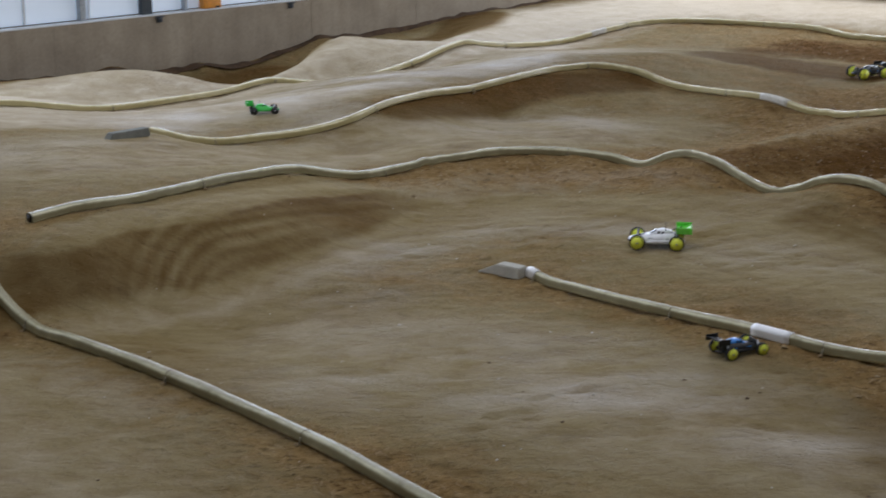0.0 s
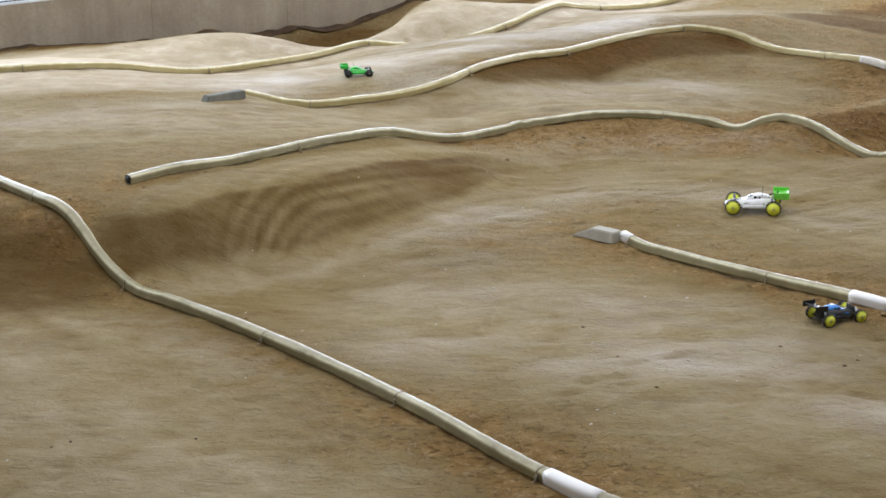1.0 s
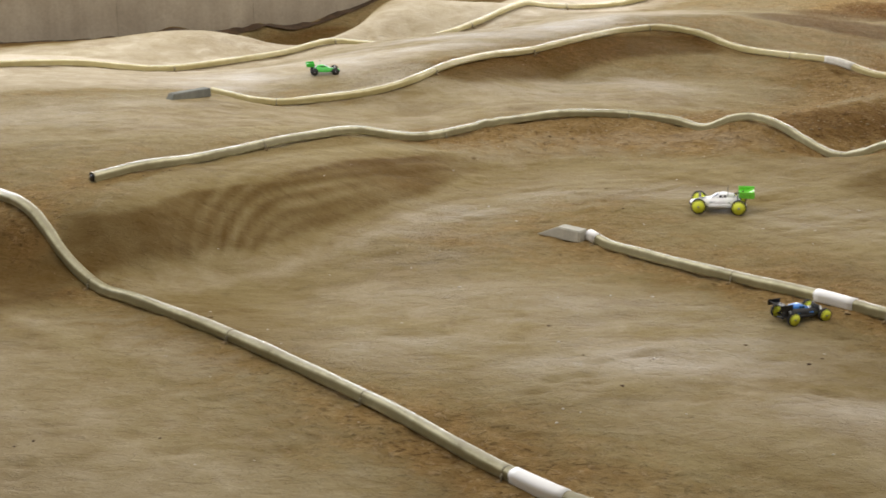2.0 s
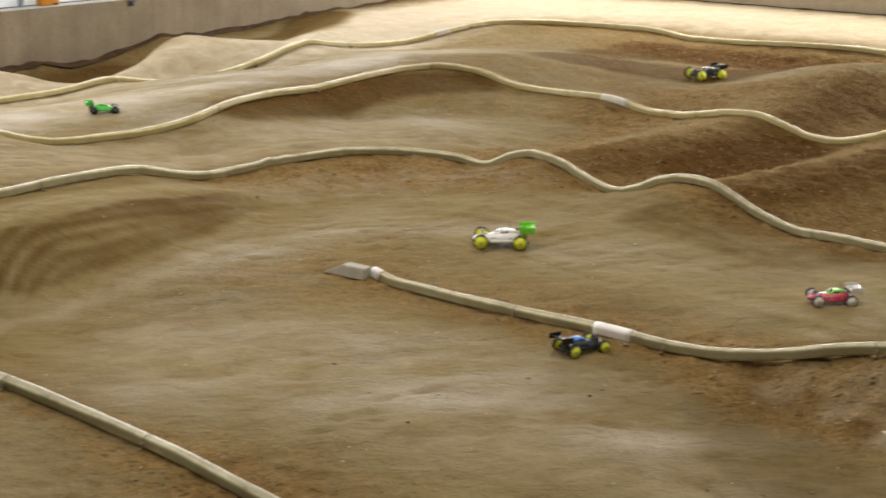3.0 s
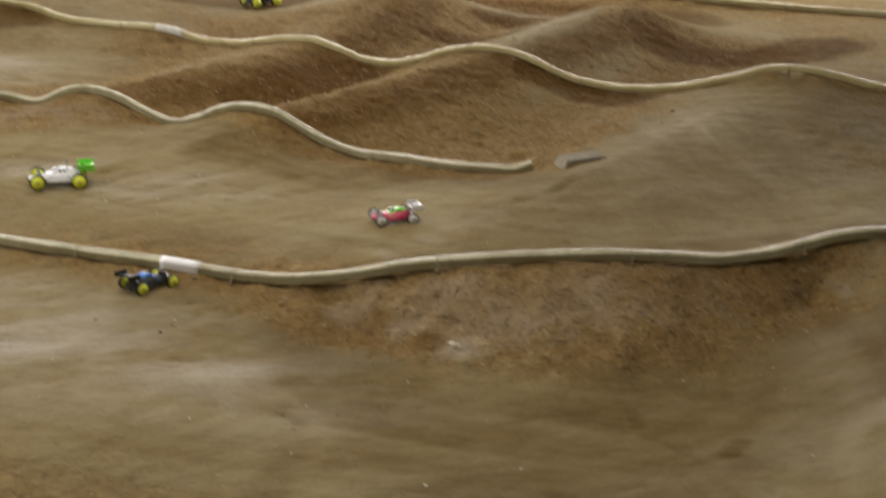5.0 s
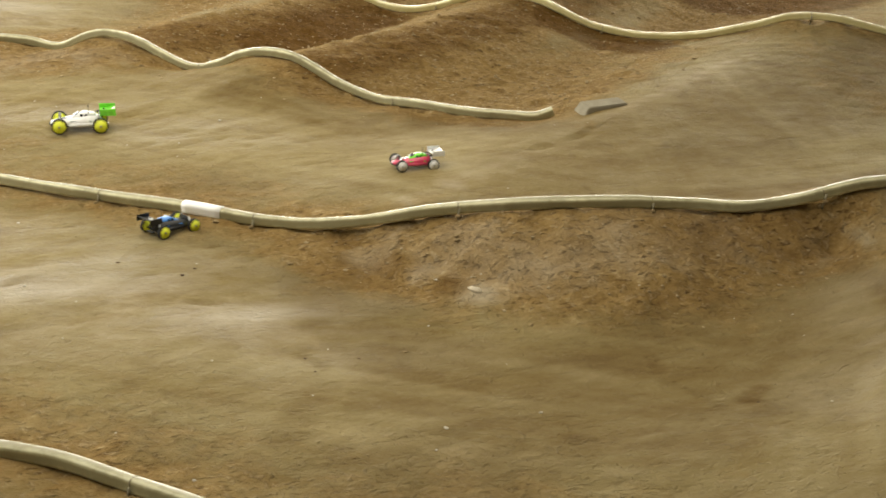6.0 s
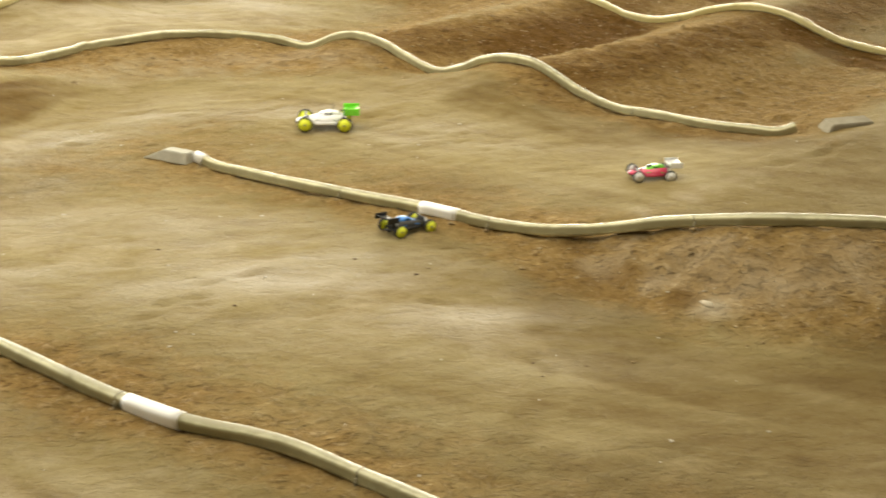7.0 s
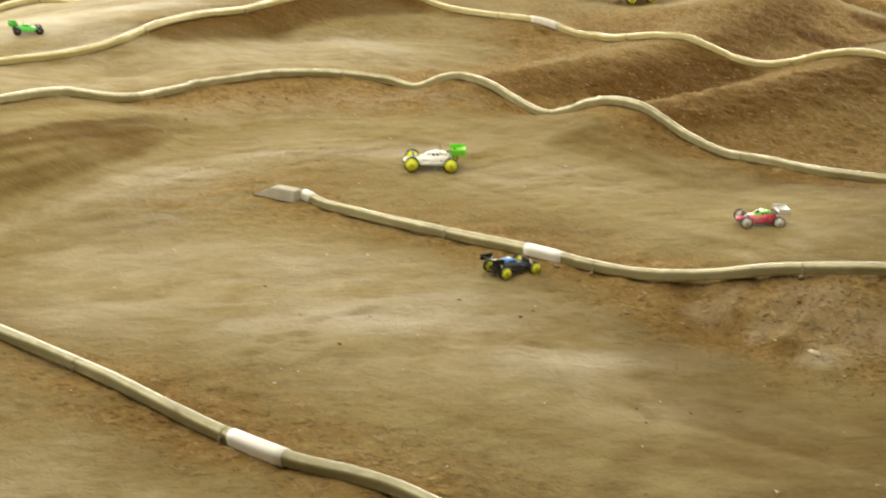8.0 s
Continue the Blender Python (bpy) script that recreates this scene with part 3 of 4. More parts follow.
def skid_marks():
    """Short gouges left by sliding wheels: place, turn, half length, half width, depth."""
    rng = np.random.default_rng(31)
    marks = [(0.60, 9.28, 0.35, 0.11, 0.04, 0.012), (0.85, 9.40, 0.40, 0.10, 0.035, 0.010), (0.30, 8.98, 0.0, 0.07, 0.05, 0.018), (0.50, 9.05, 0.2, 0.10, 0.04, 0.014), (-2.55, 7.60, 0.3, 0.08, 0.05, 0.020),
             (-2.55, 7.45, 0.2, 0.06, 0.05, 0.018), (5.11, 10.98, 0.5, 0.10, 0.06, 0.020), (5.56, 11.21, 0.6, 0.16, 0.05, 0.022), (5.79, 11.40, 0.6, 0.14, 0.05, 0.020), (-1.75, 7.83, 0.4, 0.07, 0.04, 0.014)]
    for (x, y), (w, h), n in (((1.3, 13.2), (1.6, 0.9), 60), ((0.2, 12.2), (0.8, 0.8), 16), ((3.0, 11.9), (0.8, 0.7), 22), ((1.2, 9.2), (1.2, 0.6), 16), ((-2.6, 14.8), (1.3, 0.9), 16), ((0.6, 18.0), (1.6, 0.7), 24),
                            ((-0.8, 20.6), (1.4, 1.0), 16), ((-2.2, 10.6), (0.5, 0.5), 14), ((-2.4, 8.8), (1.2, 0.9), 14)):
        for _ in range(n):
            marks.append((x + w * rng.uniform(-1, 1), y + h * rng.uniform(-1, 1), rng.normal(0.15, 0.3), rng.uniform(0.04, 0.12), rng.uniform(0.026, 0.04), rng.uniform(0.006, 0.016)))
    return marks


def gouge(q):
    """Depth of the gouges with a low rim thrown up beside each, and how deep in one a point lies."""
    cut, deep = np.zeros(len(q)), np.zeros(len(q))
    for x, y, turn, long, wide, depth in skid_marks():
        k = np.flatnonzero((np.abs(q[:, 0] - x) < 0.6) & (np.abs(q[:, 1] - y) < 0.6))
        u = ((q[k, 0] - x) * math.cos(turn) + (q[k, 1] - y) * math.sin(turn)) / long
        v = ((q[k, 1] - y) * math.cos(turn) - (q[k, 0] - x) * math.sin(turn)) / wide
        g = np.exp(-(u**2) - v**2)
        cut[k] += depth * (g - 0.3 * np.exp(-(u**2) - (v - 1.7) ** 2))
        deep[k] = np.maximum(deep[k], g)
    return cut, deep


def surface(q):
    """Height, packed wear, tyre streaks, dampness with painted shade, dustiness with painted light, and smoothness with
    sheen of the soil at points.
    """
    q = np.asarray(q, float)
    z = np.concatenate([spread(c, NODES) @ WEIGHTS for c in np.array_split(q, max(1, len(q) // 20000))])
    x, y = q.T
    near, pack, streak, total = np.full(len(q), 9.0), np.zeros(len(q)), np.zeros(len(q)), np.full(len(q), 1e-3)
    for n, line in enumerate(PATHS):
        off, along = reach(q, line, 0.12)
        w = np.exp(-((off / 0.95) ** 2))
        pack = np.maximum(pack, np.exp(-((off / 1.25) ** 4)) * (np.clip((5.2 - x) / 2.4, 0.15, 1) if n in (2, 3) else 1))
        bend = off + 0.12 * lattice(along * 0.35, along * 0 + n, 11)
        s = 0.5 * lattice(bend * 9, along * 0.5, 20 + n) + 0.35 * lattice(bend * 4.1, along * 0.8, 30 + n) + 0.3 * lattice(bend * 17, along * 0.9, 40 + n)
        streak += w * s
        total += w
        near = np.minimum(near, np.abs(off))
    streak = streak / np.maximum(total, 0.25) * np.clip(0.65 + 0.6 * lattice(x * 0.8 + 3, y * 0.8, 6), 0.15, 1.2)
    paleness = np.zeros(len(q))
    for n, wide, much, east in ((1, 1.55, 1.0, 99), (2, 1.2, 0.55, 3.2), (3, 1.1, 0.28, 2.6)):
        paleness = np.maximum(paleness, much * np.exp(-((line_distance(q, PATHS[n]) / wide) ** 4)) * np.clip((east + 0.8 - x) / 1.6, 0, 1))
    # outer lane grows paler eastward, window light put into its colour
    paleness = paleness * np.where(y > 19.5, np.clip(0.62 + (x + 0.5) * 0.19, 0.55, 1), 1)
    for wide, much, line in DUST_AND_GLEAM:
        paleness = np.maximum(paleness, much * np.exp(-((line_distance(q, line) / wide) ** 2)))
    loose = np.zeros(len(q))
    for line in LOOSE:
        loose = np.maximum(loose, np.exp(-((line_distance(q, line) / 0.68) ** 2)))
    damp_shade = np.zeros(len(q))
    for wide, much, line in DAMP_SHADE:
        damp_shade = np.maximum(damp_shade, much * np.exp(-((line_distance(q, line) / wide) ** 4)))
    paleness = paleness * np.clip(1 - 0.95 * damp_shade, 0, 1)
    polish_sheen = np.full(len(q), 0.12)
    for wide, much, line in POLISH_SHEEN:
        polish_sheen = np.maximum(polish_sheen, much * np.exp(-((line_distance(q, line) / wide) ** 2)))
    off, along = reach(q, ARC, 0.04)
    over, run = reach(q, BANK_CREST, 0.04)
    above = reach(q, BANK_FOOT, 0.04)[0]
    # bank face from crest to foot, its shade put into the soil colour
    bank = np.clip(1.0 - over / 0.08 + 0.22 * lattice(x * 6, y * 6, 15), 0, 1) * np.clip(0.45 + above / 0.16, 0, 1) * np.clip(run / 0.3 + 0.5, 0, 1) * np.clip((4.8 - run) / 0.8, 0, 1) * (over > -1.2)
    damp_shade = np.maximum(damp_shade, (0.72 + 0.10 * lattice(x * 2.3, y * 2.3, 14)) * bank)
    paleness = paleness * (1 - bank)
    bent = off + 0.05 * lattice(along * 0.6, along * 0, 12)
    arcs = np.clip(0.5 + 0.5 * np.cos(2 * np.pi * bent / 0.125), 0, 1) * np.exp(-(((off - 0.02) / 0.36) ** 4)) * np.clip(along / 0.7, 0, 1) * np.clip((3.4 - along) / 1.2, 0, 1)
    arcs = arcs * np.clip(0.62 + 0.7 * lattice(bent * 5.2, along * 0.45, 13), 0, 1)
    z = z - 0.006 * arcs
    paleness = np.maximum(paleness, 0.15 * arcs)
    damp_shade = damp_shade * (1 - 0.5 * arcs)
    cut, deep = gouge(q)
    z = z - cut
    # gouges darkened inside, painted as shade in the recess
    damp_shade = np.maximum(damp_shade, 0.42 * deep)
    beside = np.exp(-((hose_distance(q) / 0.30) ** 2))
    wear = np.clip(0.56 + 0.45 * pack + 0.5 * bank - 0.75 * loose - 0.32 * beside + 0.15 * lattice(x * 0.9, y * 0.9, 5), 0, 1)
    rough = 1 - wear
    u, v = 0.86 * x + 0.5 * y, -0.5 * x + 0.86 * y
    ripple = lattice(u * 1.7, v * 5.5, 7) * (0.3 + np.exp(-((line_distance(q, [(-0.6, 14.2), (1.5, 13.6), (3.4, 12.4), (4.4, 11.8)]) / 1.2) ** 4)))
    z = z + 0.006 * ripple + 0.003 * lattice(u * 3.1, v * 11.0, 9) + 0.007 * lattice(x * 1.9, y * 1.9, 1) + 0.004 * lattice(x * 4.3 + 9, y * 4.3, 2) + 0.0045 * streak
    z = z + rough * (0.018 * lattice(x * 5.1, y * 5.1 + 5, 3) + 0.017 * lattice(x * 9.7, y * 9.7, 4))
    return z, wear, np.clip(0.5 + 0.42 * streak + 0.07 * ripple + 0.05 * lattice(u * 3.1, v * 11.0, 9), 0, 1), damp_shade, paleness, polish_sheen


def height_at(x, y):
    return float(surface([(x, y)])[0][0])


def build_ground():
    xs = np.r_[np.arange(-24, -7.2, 0.5), np.arange(-7.2, 12.5, 0.04), np.arange(12.5, 26, 0.5)]
    ys = np.r_[np.arange(-12, 5.2, 0.5), np.arange(5.2, 16, 0.036), np.arange(16, 31, 0.06), np.arange(31, 40, 0.5)]
    gx, gy = np.meshgrid(xs, ys)
    q = np.stack([gx.ravel(), gy.ravel()], 1)
    z, wear, streak, damp_shade, paleness, polish_sheen = surface(q)
    nx, ny = len(xs), len(ys)
    i = np.arange(nx * ny).reshape(ny, nx)
    quads = np.stack([i[:-1, :-1], i[:-1, 1:], i[1:, 1:], i[1:, :-1]], -1).reshape(-1, 4)
    me = bpy.data.meshes.new("ground")
    me.vertices.add(nx * ny)
    me.vertices.foreach_set("co", np.c_[q, z].ravel())
    me.loops.add(quads.size)
    me.loops.foreach_set("vertex_index", quads.ravel())
    me.polygons.add(len(quads))
    me.polygons.foreach_set("loop_start", np.arange(len(quads)) * 4)
    me.polygons.foreach_set("use_smooth", np.ones(len(quads), bool))
    me.update(calc_edges=True)
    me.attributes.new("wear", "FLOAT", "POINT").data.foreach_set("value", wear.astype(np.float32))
    me.attributes.new("polish_sheen", "FLOAT", "POINT").data.foreach_set("value", polish_sheen.astype(np.float32))
    me.attributes.new("paleness", "FLOAT", "POINT").data.foreach_set("value", paleness.astype(np.float32))
    me.attributes.new("damp_shade", "FLOAT", "POINT").data.foreach_set("value", damp_shade.astype(np.float32))
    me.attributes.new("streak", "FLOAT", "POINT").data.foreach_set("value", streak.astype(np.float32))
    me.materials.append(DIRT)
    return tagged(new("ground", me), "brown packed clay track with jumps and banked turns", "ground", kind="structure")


build_ground()

# ---- the hall: low concrete walls, white sheeting, window bands, roof ----


def thing(name, m, label, category, group="", kind=""):
    e = new(name)
    e.empty_display_size = 0.2
    e.matrix_world = m
    return tagged(e, label, category, group, kind)


def wall_frame(start, along):
    """Local x along the wall, y outward, z up."""
    out = Vector((-along.y, along.x, 0))
    return Matrix(((along.x, out.x, 0, start.x), (along.y, out.y, 0, start.y), (0, 0, 1, 0), (0, 0, 0, 1)))


def low_wall(name, m, length, label, mat, heap):
    w = thing(name, m, label, "wall", kind="structure")
    panel, x = 2.42, 0.0
    while x < length - 0.01:
        n = min(panel, length - x)
        part("wall_panel", box_bm((n - 0.002, 0.20, WALL_TOP + 0.6), pose(x + n / 2, 0.10, (WALL_TOP - 0.6) / 2), 0.005), mat, w, smooth=False)
        x += n
    # dark strip along the wall foot, standing in for the shade there
    xs = np.arange(0, length, 0.09)
    foot = np.array([(m @ Vector((v, -0.05, 0)))[:2] for v in xs])
    z = surface(foot)[0]
    seed = 50 if name == "wall_west" else 60
    rise = np.clip(heap + 0.035 * lattice(xs * 0.55, xs * 0, seed) + 0.035 * lattice(xs * 2.1, xs * 0, seed + 1) + 0.02 * lattice(xs * 6.0, xs * 0, seed + 2), 0.01, 0.2)
    toe = 0.10 + 0.05 * lattice(xs * 1.3, xs * 0, seed + 3) + 0.03 * lattice(xs * 4.7, xs * 0, seed + 4)
    bm = bmesh.new()
    rows = [[bm.verts.new((v, -0.001 - d * f, z[k] + rise[k] * h)) for k, (v, d) in enumerate(zip(xs, toe))] for f, h in ((0, 1.0), (0.25, 0.85), (0.6, 0.4), (1.2, -0.15), (1.3, -0.5), (0, -0.5))]
    for a, c in zip(rows, rows[1:] + rows[:1]):
        for k in range(len(xs) - 1):
            bm.faces.new((a[k], a[k + 1], c[k + 1], c[k]))
    bmesh.ops.recalc_face_normals(bm, faces=bm.faces[:])
    part("shade_skirt", bm, MUD_SHADE, w, "dark brown strip of soil standing in for shade at the wall foot")
    part("cap_rail", box_bm((length, 0.16, 0.022), pose(length / 2, 0.10, WALL_TOP + 0.012), 0.005), WHITE_METAL, w, "white painted rail", smooth=False)
    return w


def bracket(m):
    b = thing("wall_bracket", m, "small dark steel bracket on the concrete wall", "bracket", "brackets on the walls")
    part("plate", box_bm((0.10, 0.025, 0.075), pose(0, -0.014, 0), 0.006), DARK_METAL, b)
    part("bolt", cyl_bm(0.016, 0.03, pose(0, -0.035, 0, 90), 12), DARK_METAL, b)
    part("lip", box_bm((0.14, 0.05, 0.016), pose(0, -0.02, 0.045), 0.004), DARK_METAL, b)


LEN_A, LEN_B = 26.0, 22.0
START_A = CORNER - WALL_DIR_A * LEN_A
FA, FB = wall_frame(START_A, WALL_DIR_A), wall_frame(CORNER, WALL_DIR_B)
low_wall("wall_west", FA, LEN_A, "low weathered grey concrete panel wall with white rail", CONCRETE, 0.03)
low_wall("wall_north", FB, LEN_B, "low concrete panel wall lightened to sandy beige for bounced light, with white rail", LIT_CONCRETE, 0.0)

# white sheets given a glow in place of daylight behind them
PANEL_MAT, PT, PB = material("glowing_white_sheet", 0.35)
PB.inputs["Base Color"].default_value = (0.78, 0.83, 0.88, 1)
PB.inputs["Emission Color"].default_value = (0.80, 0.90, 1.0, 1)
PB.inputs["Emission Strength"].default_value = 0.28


def sheeting(name, m, length, posts, label):
    """White sheeting with an added glow above the low wall, with ribs and posts."""
    s = thing(name, m, label, "wall panel", kind="structure")
    x, k = 0.0, 0
    while x < length:
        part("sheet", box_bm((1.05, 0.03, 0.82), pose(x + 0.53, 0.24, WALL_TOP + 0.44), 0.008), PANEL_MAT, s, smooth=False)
        part("rib", box_bm((0.035, 0.05, 0.82), pose(x, 0.215, WALL_TOP + 0.44), 0.006), WHITE_METAL, s, smooth=False)
        x, k = x + 1.07, k + 1
    for px, w, mat in posts:
        part("post", box_bm((w, 0.10, 3.6), pose(px, 0.16, WALL_TOP + 1.80), 0.008), mat, s, smooth=False)
    part("lintel", box_bm((length, 0.16, 0.14), pose(length / 2, 0.16, 4.25), 0.01), GREY_METAL, s, smooth=False)
    part("upper_sheet", box_bm((length, 0.05, 2.4), pose(length / 2, 0.2, 5.5)), ROOF, s, smooth=False)
    return s


def along_a(x, y):
    return (Vector((x, y, 0)) - START_A).dot(WALL_DIR_A)


def along_b(x, y):
    return (Vector((x, y, 0)) - CORNER).dot(WALL_DIR_B)


POST_X = along_a(-4.35, 23.7)
sheeting("cladding_west", FA, LEN_A, [(POST_X, 0.19, DARK_METAL), (POST_X - 1.12, 0.10, GREY_METAL), (POST_X + 0.72, 0.05, GREY_METAL), (POST_X - 6, 0.19, DARK_METAL), (POST_X + 6, 0.19, DARK_METAL)],
         "pale bluish white sheeting with an added glow between steel posts")
sheeting("cladding_north", FB, LEN_B, [(along_b(14.0, 25.2) + 6 * k, 0.17, DARK_METAL) for k in (-1, 0, 1)], "pale bluish white sheeting with an added glow between steel posts")
for d in (0.02, 2.6):
    bracket(FA @ pose(POST_X + 0.10 + d, 0, WALL_TOP - 0.06))
bracket(FB @ pose(along_b(12.05, 26.4), 0, WALL_TOP - 0.07))


def hall_wall(name, a, b, z1=6.7):
    a, b = Vector(a), Vector(b)
    d = b - a
    m = wall_frame(Vector((a.x, a.y, 0)), Vector((d.x, d.y, 0)).normalized())
    ob = part(name, box_bm((d.length, 0.15, z1 + 0.6), m @ pose(d.length / 2, 0, (z1 - 0.6) / 2)), ROOF, None, "plain pale grey metal hall wall", smooth=False)
    tagged(ob, category="wall", kind="structure")


END_B = CORNER + WALL_DIR_B * LEN_B
hall_wall("wall_south_west", (-14.2, -8, 0), (START_A.x, START_A.y, 0))
hall_wall("wall_south", (22.5, -8, 0), (-14.2, -8, 0))
hall_wall("wall_east", (END_B.x, END_B.y, 0), (22.5, -8, 0))
roof = part("ceiling", box_bm((44, 48, 0.12), pose(3.5, 13, 6.78)), ROOF, None, "pale metal sheet roof of the hall", smooth=False)
tagged(roof, category="ceiling", kind="structure")

# ---- hoses that edge the lanes ----
PROFILE = []
for k in range(24):
    a = 2 * math.pi * (k + 0.5) / 24
    c, s = math.cos(a), math.sin(a)
    e, crease = 0.70, 0.94 if k in (0, 11, 12, 23) else 1.0
    PROFILE.append((math.copysign(abs(c) ** e, c) * SIDE / 2 * crease, math.copysign(abs(s) ** e, s) * SIDE / 2 * crease))


def sweep_bm(line, grow=1.0, closed=True, seed=0, sag=1.0, first=0):
    """A soft square tube along the line."""
    rng = np.random.default_rng(seed)
    p = np.array(line)
    tan = np.gradient(p, axis=0)
    tan /= np.linalg.norm(tan, axis=1)[:, None]
    side = np.cross(tan, (0, 0, 1))
    side /= np.linalg.norm(side, axis=1)[:, None]
    up = np.cross(side, tan)
    ph = rng.uniform(0, 6, 4)
    bm = bmesh.new()
    corner = bm.verts.layers.float.new("corner")
    rings = []
    for i0 in range(len(p)):
        i = i0 + first
        w = grow * (1 + 0.035 * sag * math.sin(i * 0.61 + ph[0]) + 0.03 * sag * math.sin(i * 0.23 + ph[1]))
        h = grow * (1 - 0.035 * sag * math.sin(i * 0.47 + ph[2]))
        tw = 0.16 * sag * math.sin(i * 0.11 + ph[3])
        ca, sa = math.cos(tw), math.sin(tw)
        ring = []
        for a, b in PROFILE:
            u, v = (a * ca - b * sa) * w, (a * sa + b * ca) * h
            ring.append(bm.verts.new(p[i0] + side[i0] * u + up[i0] * v))
            ring[-1][corner] = math.sin(2 * math.atan2(b, a)) ** 4
        rings.append(ring)
    n = len(PROFILE)
    for r0, r1 in zip(rings, rings[1:]):
        for k in range(n):
            bm.faces.new((r0[k], r0[(k + 1) % n], r1[(k + 1) % n], r1[k]))
    if closed:
        bm.faces.new(rings[0])
        bm.faces.new(rings[-1][::-1])
    bmesh.ops.recalc_face_normals(bm, faces=bm.faces[:])
    return bm


def strap_bm(line, i):
    p, q = Vector(line[i]), Vector(line[min(i + 1, len(line) - 1)])
    d = (q - p).normalized()
    return sweep_bm([p - d * 0.004, p, p + d * 0.004], 1.03, sag=0)


def hose(key, label, joint_every, sleeves=(), first=0.9, mat=HOSE, cap=False, sleeve_mat=SLEEVE):
    """Sections between wire ties; sleeves: (x, length) of white sleeves."""
    line = HOSES[key].copy()
    line[:, 2] += 0.002
    line[:, 2] = np.maximum(line[:, 2], surface(line[:, :2])[0] + SIDE / 2 - 0.014)
    h = thing("edge_hose", pose(*line[0]), label, "hose", "hoses edging the track")
    back = h.matrix_world.inverted()
    n = len(line)
    cuts, i, k = [0], int(first / 0.05), 0
    while i < n - 6:
        cuts.append(i)
        k += 1
        i += int(joint_every * (0.9 + 0.2 * ((k * 0.618) % 1)) / 0.05)
    cuts.append(n - 1)

    def add(name, bm, mat, lab=""):
        bm.transform(back)
        return part(name, bm, mat, h, lab)

    for k, (a, b) in enumerate(zip(cuts, cuts[1:])):
        add("section", sweep_bm(line[a:b + 1], 1.0, False, seed=len(key), first=a), mat)
    for a in cuts[1:-1]:
        add("tie", strap_bm(line, a), WIRE, "thin wire tie")
        p, q = line[a], line[a + 1]
        d = Vector(q - p).normalized()
        s = Vector((d.y, -d.x, 0))
        if s.y > 0:
            s = -s
        m = Matrix.Translation(Vector(p) + s * (SIDE * 0.62) + Vector((0, 0, -0.045))) @ pose(0, 0, 0, 8, 6)
        add("stake", cyl_bm(0.007, 0.11, m, 8), WIRE)
        add("stake_clod", clod_bm(0.022, Vector(p) + s * (SIDE * 0.8) + Vector((0, 0, -0.04)), a), CLOD)
    d = Vector(line[0] - line[1]).normalized()
    p = Vector(line[0])
    if cap:
        add("end_cap", sweep_bm(line[:3], 1.05, sag=0), SLEEVE, "pale plastic end cap")
    # thin black plate stands in for the shade inside the open end
    add("bore_shade", sweep_bm([p - d * 0.002, p, p + d * 0.003], 0.72, sag=0), CARBON, "black plate standing in for the shaded open end of the hose")
    for x, length in sleeves:
        a = int(np.abs(line[:, 0] - x).argmin())
        b = a + max(3, int(length / 0.05))
        add("sleeve", sweep_bm(line[a:b + 1], 1.12, seed=len(key), first=a), sleeve_mat, "white plastic sleeve")
    return h


def clod_bm(r, place, seed):
    rng = random.Random(seed)
    bm = bmesh.new()
    bmesh.ops.create_icosphere(bm, subdivisions=1, radius=r)
    for v in bm.verts:
        v.co *= rng.uniform(0.7, 1.25)
        v.co.z *= 0.7
    bm.transform(Matrix.Translation(place))
    return bm


hose("far", "dusty cream plastic hose along the outer lane", 2.6, ((2.45, 0.35),), mat=HOSE_YELLOW, sleeve_mat=DIRTY_SLEEVE)
hose("back", "dusty cream plastic hose running over the jump ridges", 2.1, ((4.0, 0.42),), 0.8, HOSE_YELLOW, sleeve_mat=DIRTY_SLEEVE)
hose("mid", "dusty cream plastic hose over the small double bumps", 2.2, (), 1.9)
hose("loop", "dusty grey cream plastic hose with one white sleeve", 1.35, ((2.17, 0.31),), 0.12, cap=True)
hose("near", "muddy cream plastic hose crossing the bank with white sleeve", 1.45, ((0.045, 0.42),), 3.2)


def block(x, y, turn, length, tip, label, sink=0.01, w=0.19, h=0.135, lean=0, mat=BLOCK):
    """Concrete kerb block with a slanting end."""
    bm = box_bm((length, w, h), pose(0, 0, h / 2))
    for v in bm.verts:
        if v.co.x < 0 and v.co.z > h * 0.5:
            v.co.x += tip
        if v.co.z > h * 0.5:
            v.co.y *= 0.86
    bmesh.ops.bevel(bm, geom=bm.edges[:], offset=0.008, segments=2, affect="EDGES")
    b = part("concrete_block", bm, mat, None, label, smooth=False)
    b.matrix_world = pose(x, y, height_at(x, y) - sink, 0, 0, turn) @ pose(0, 0, 0, lean)
    tagged(b, category="block", group="blocks at the hose ends")


block(0.46, 12.13, -39, 0.42, 0.20, "weathered grey concrete kerb block on the track", 0.005, 0.13, 0.095)
block(-3.22, 15.74, 46, 0.50, 0.05, "dark grey concrete kerb block at the hose end", 0.015, 0.12, 0.085, 0, DARK_BLOCK)
block(6.16, 12.08, 10, 0.46, 0.05, "dusty concrete kerb block half sunk in soil", 0.02, 0.17, 0.085, 10, DUSTY_BLOCK)

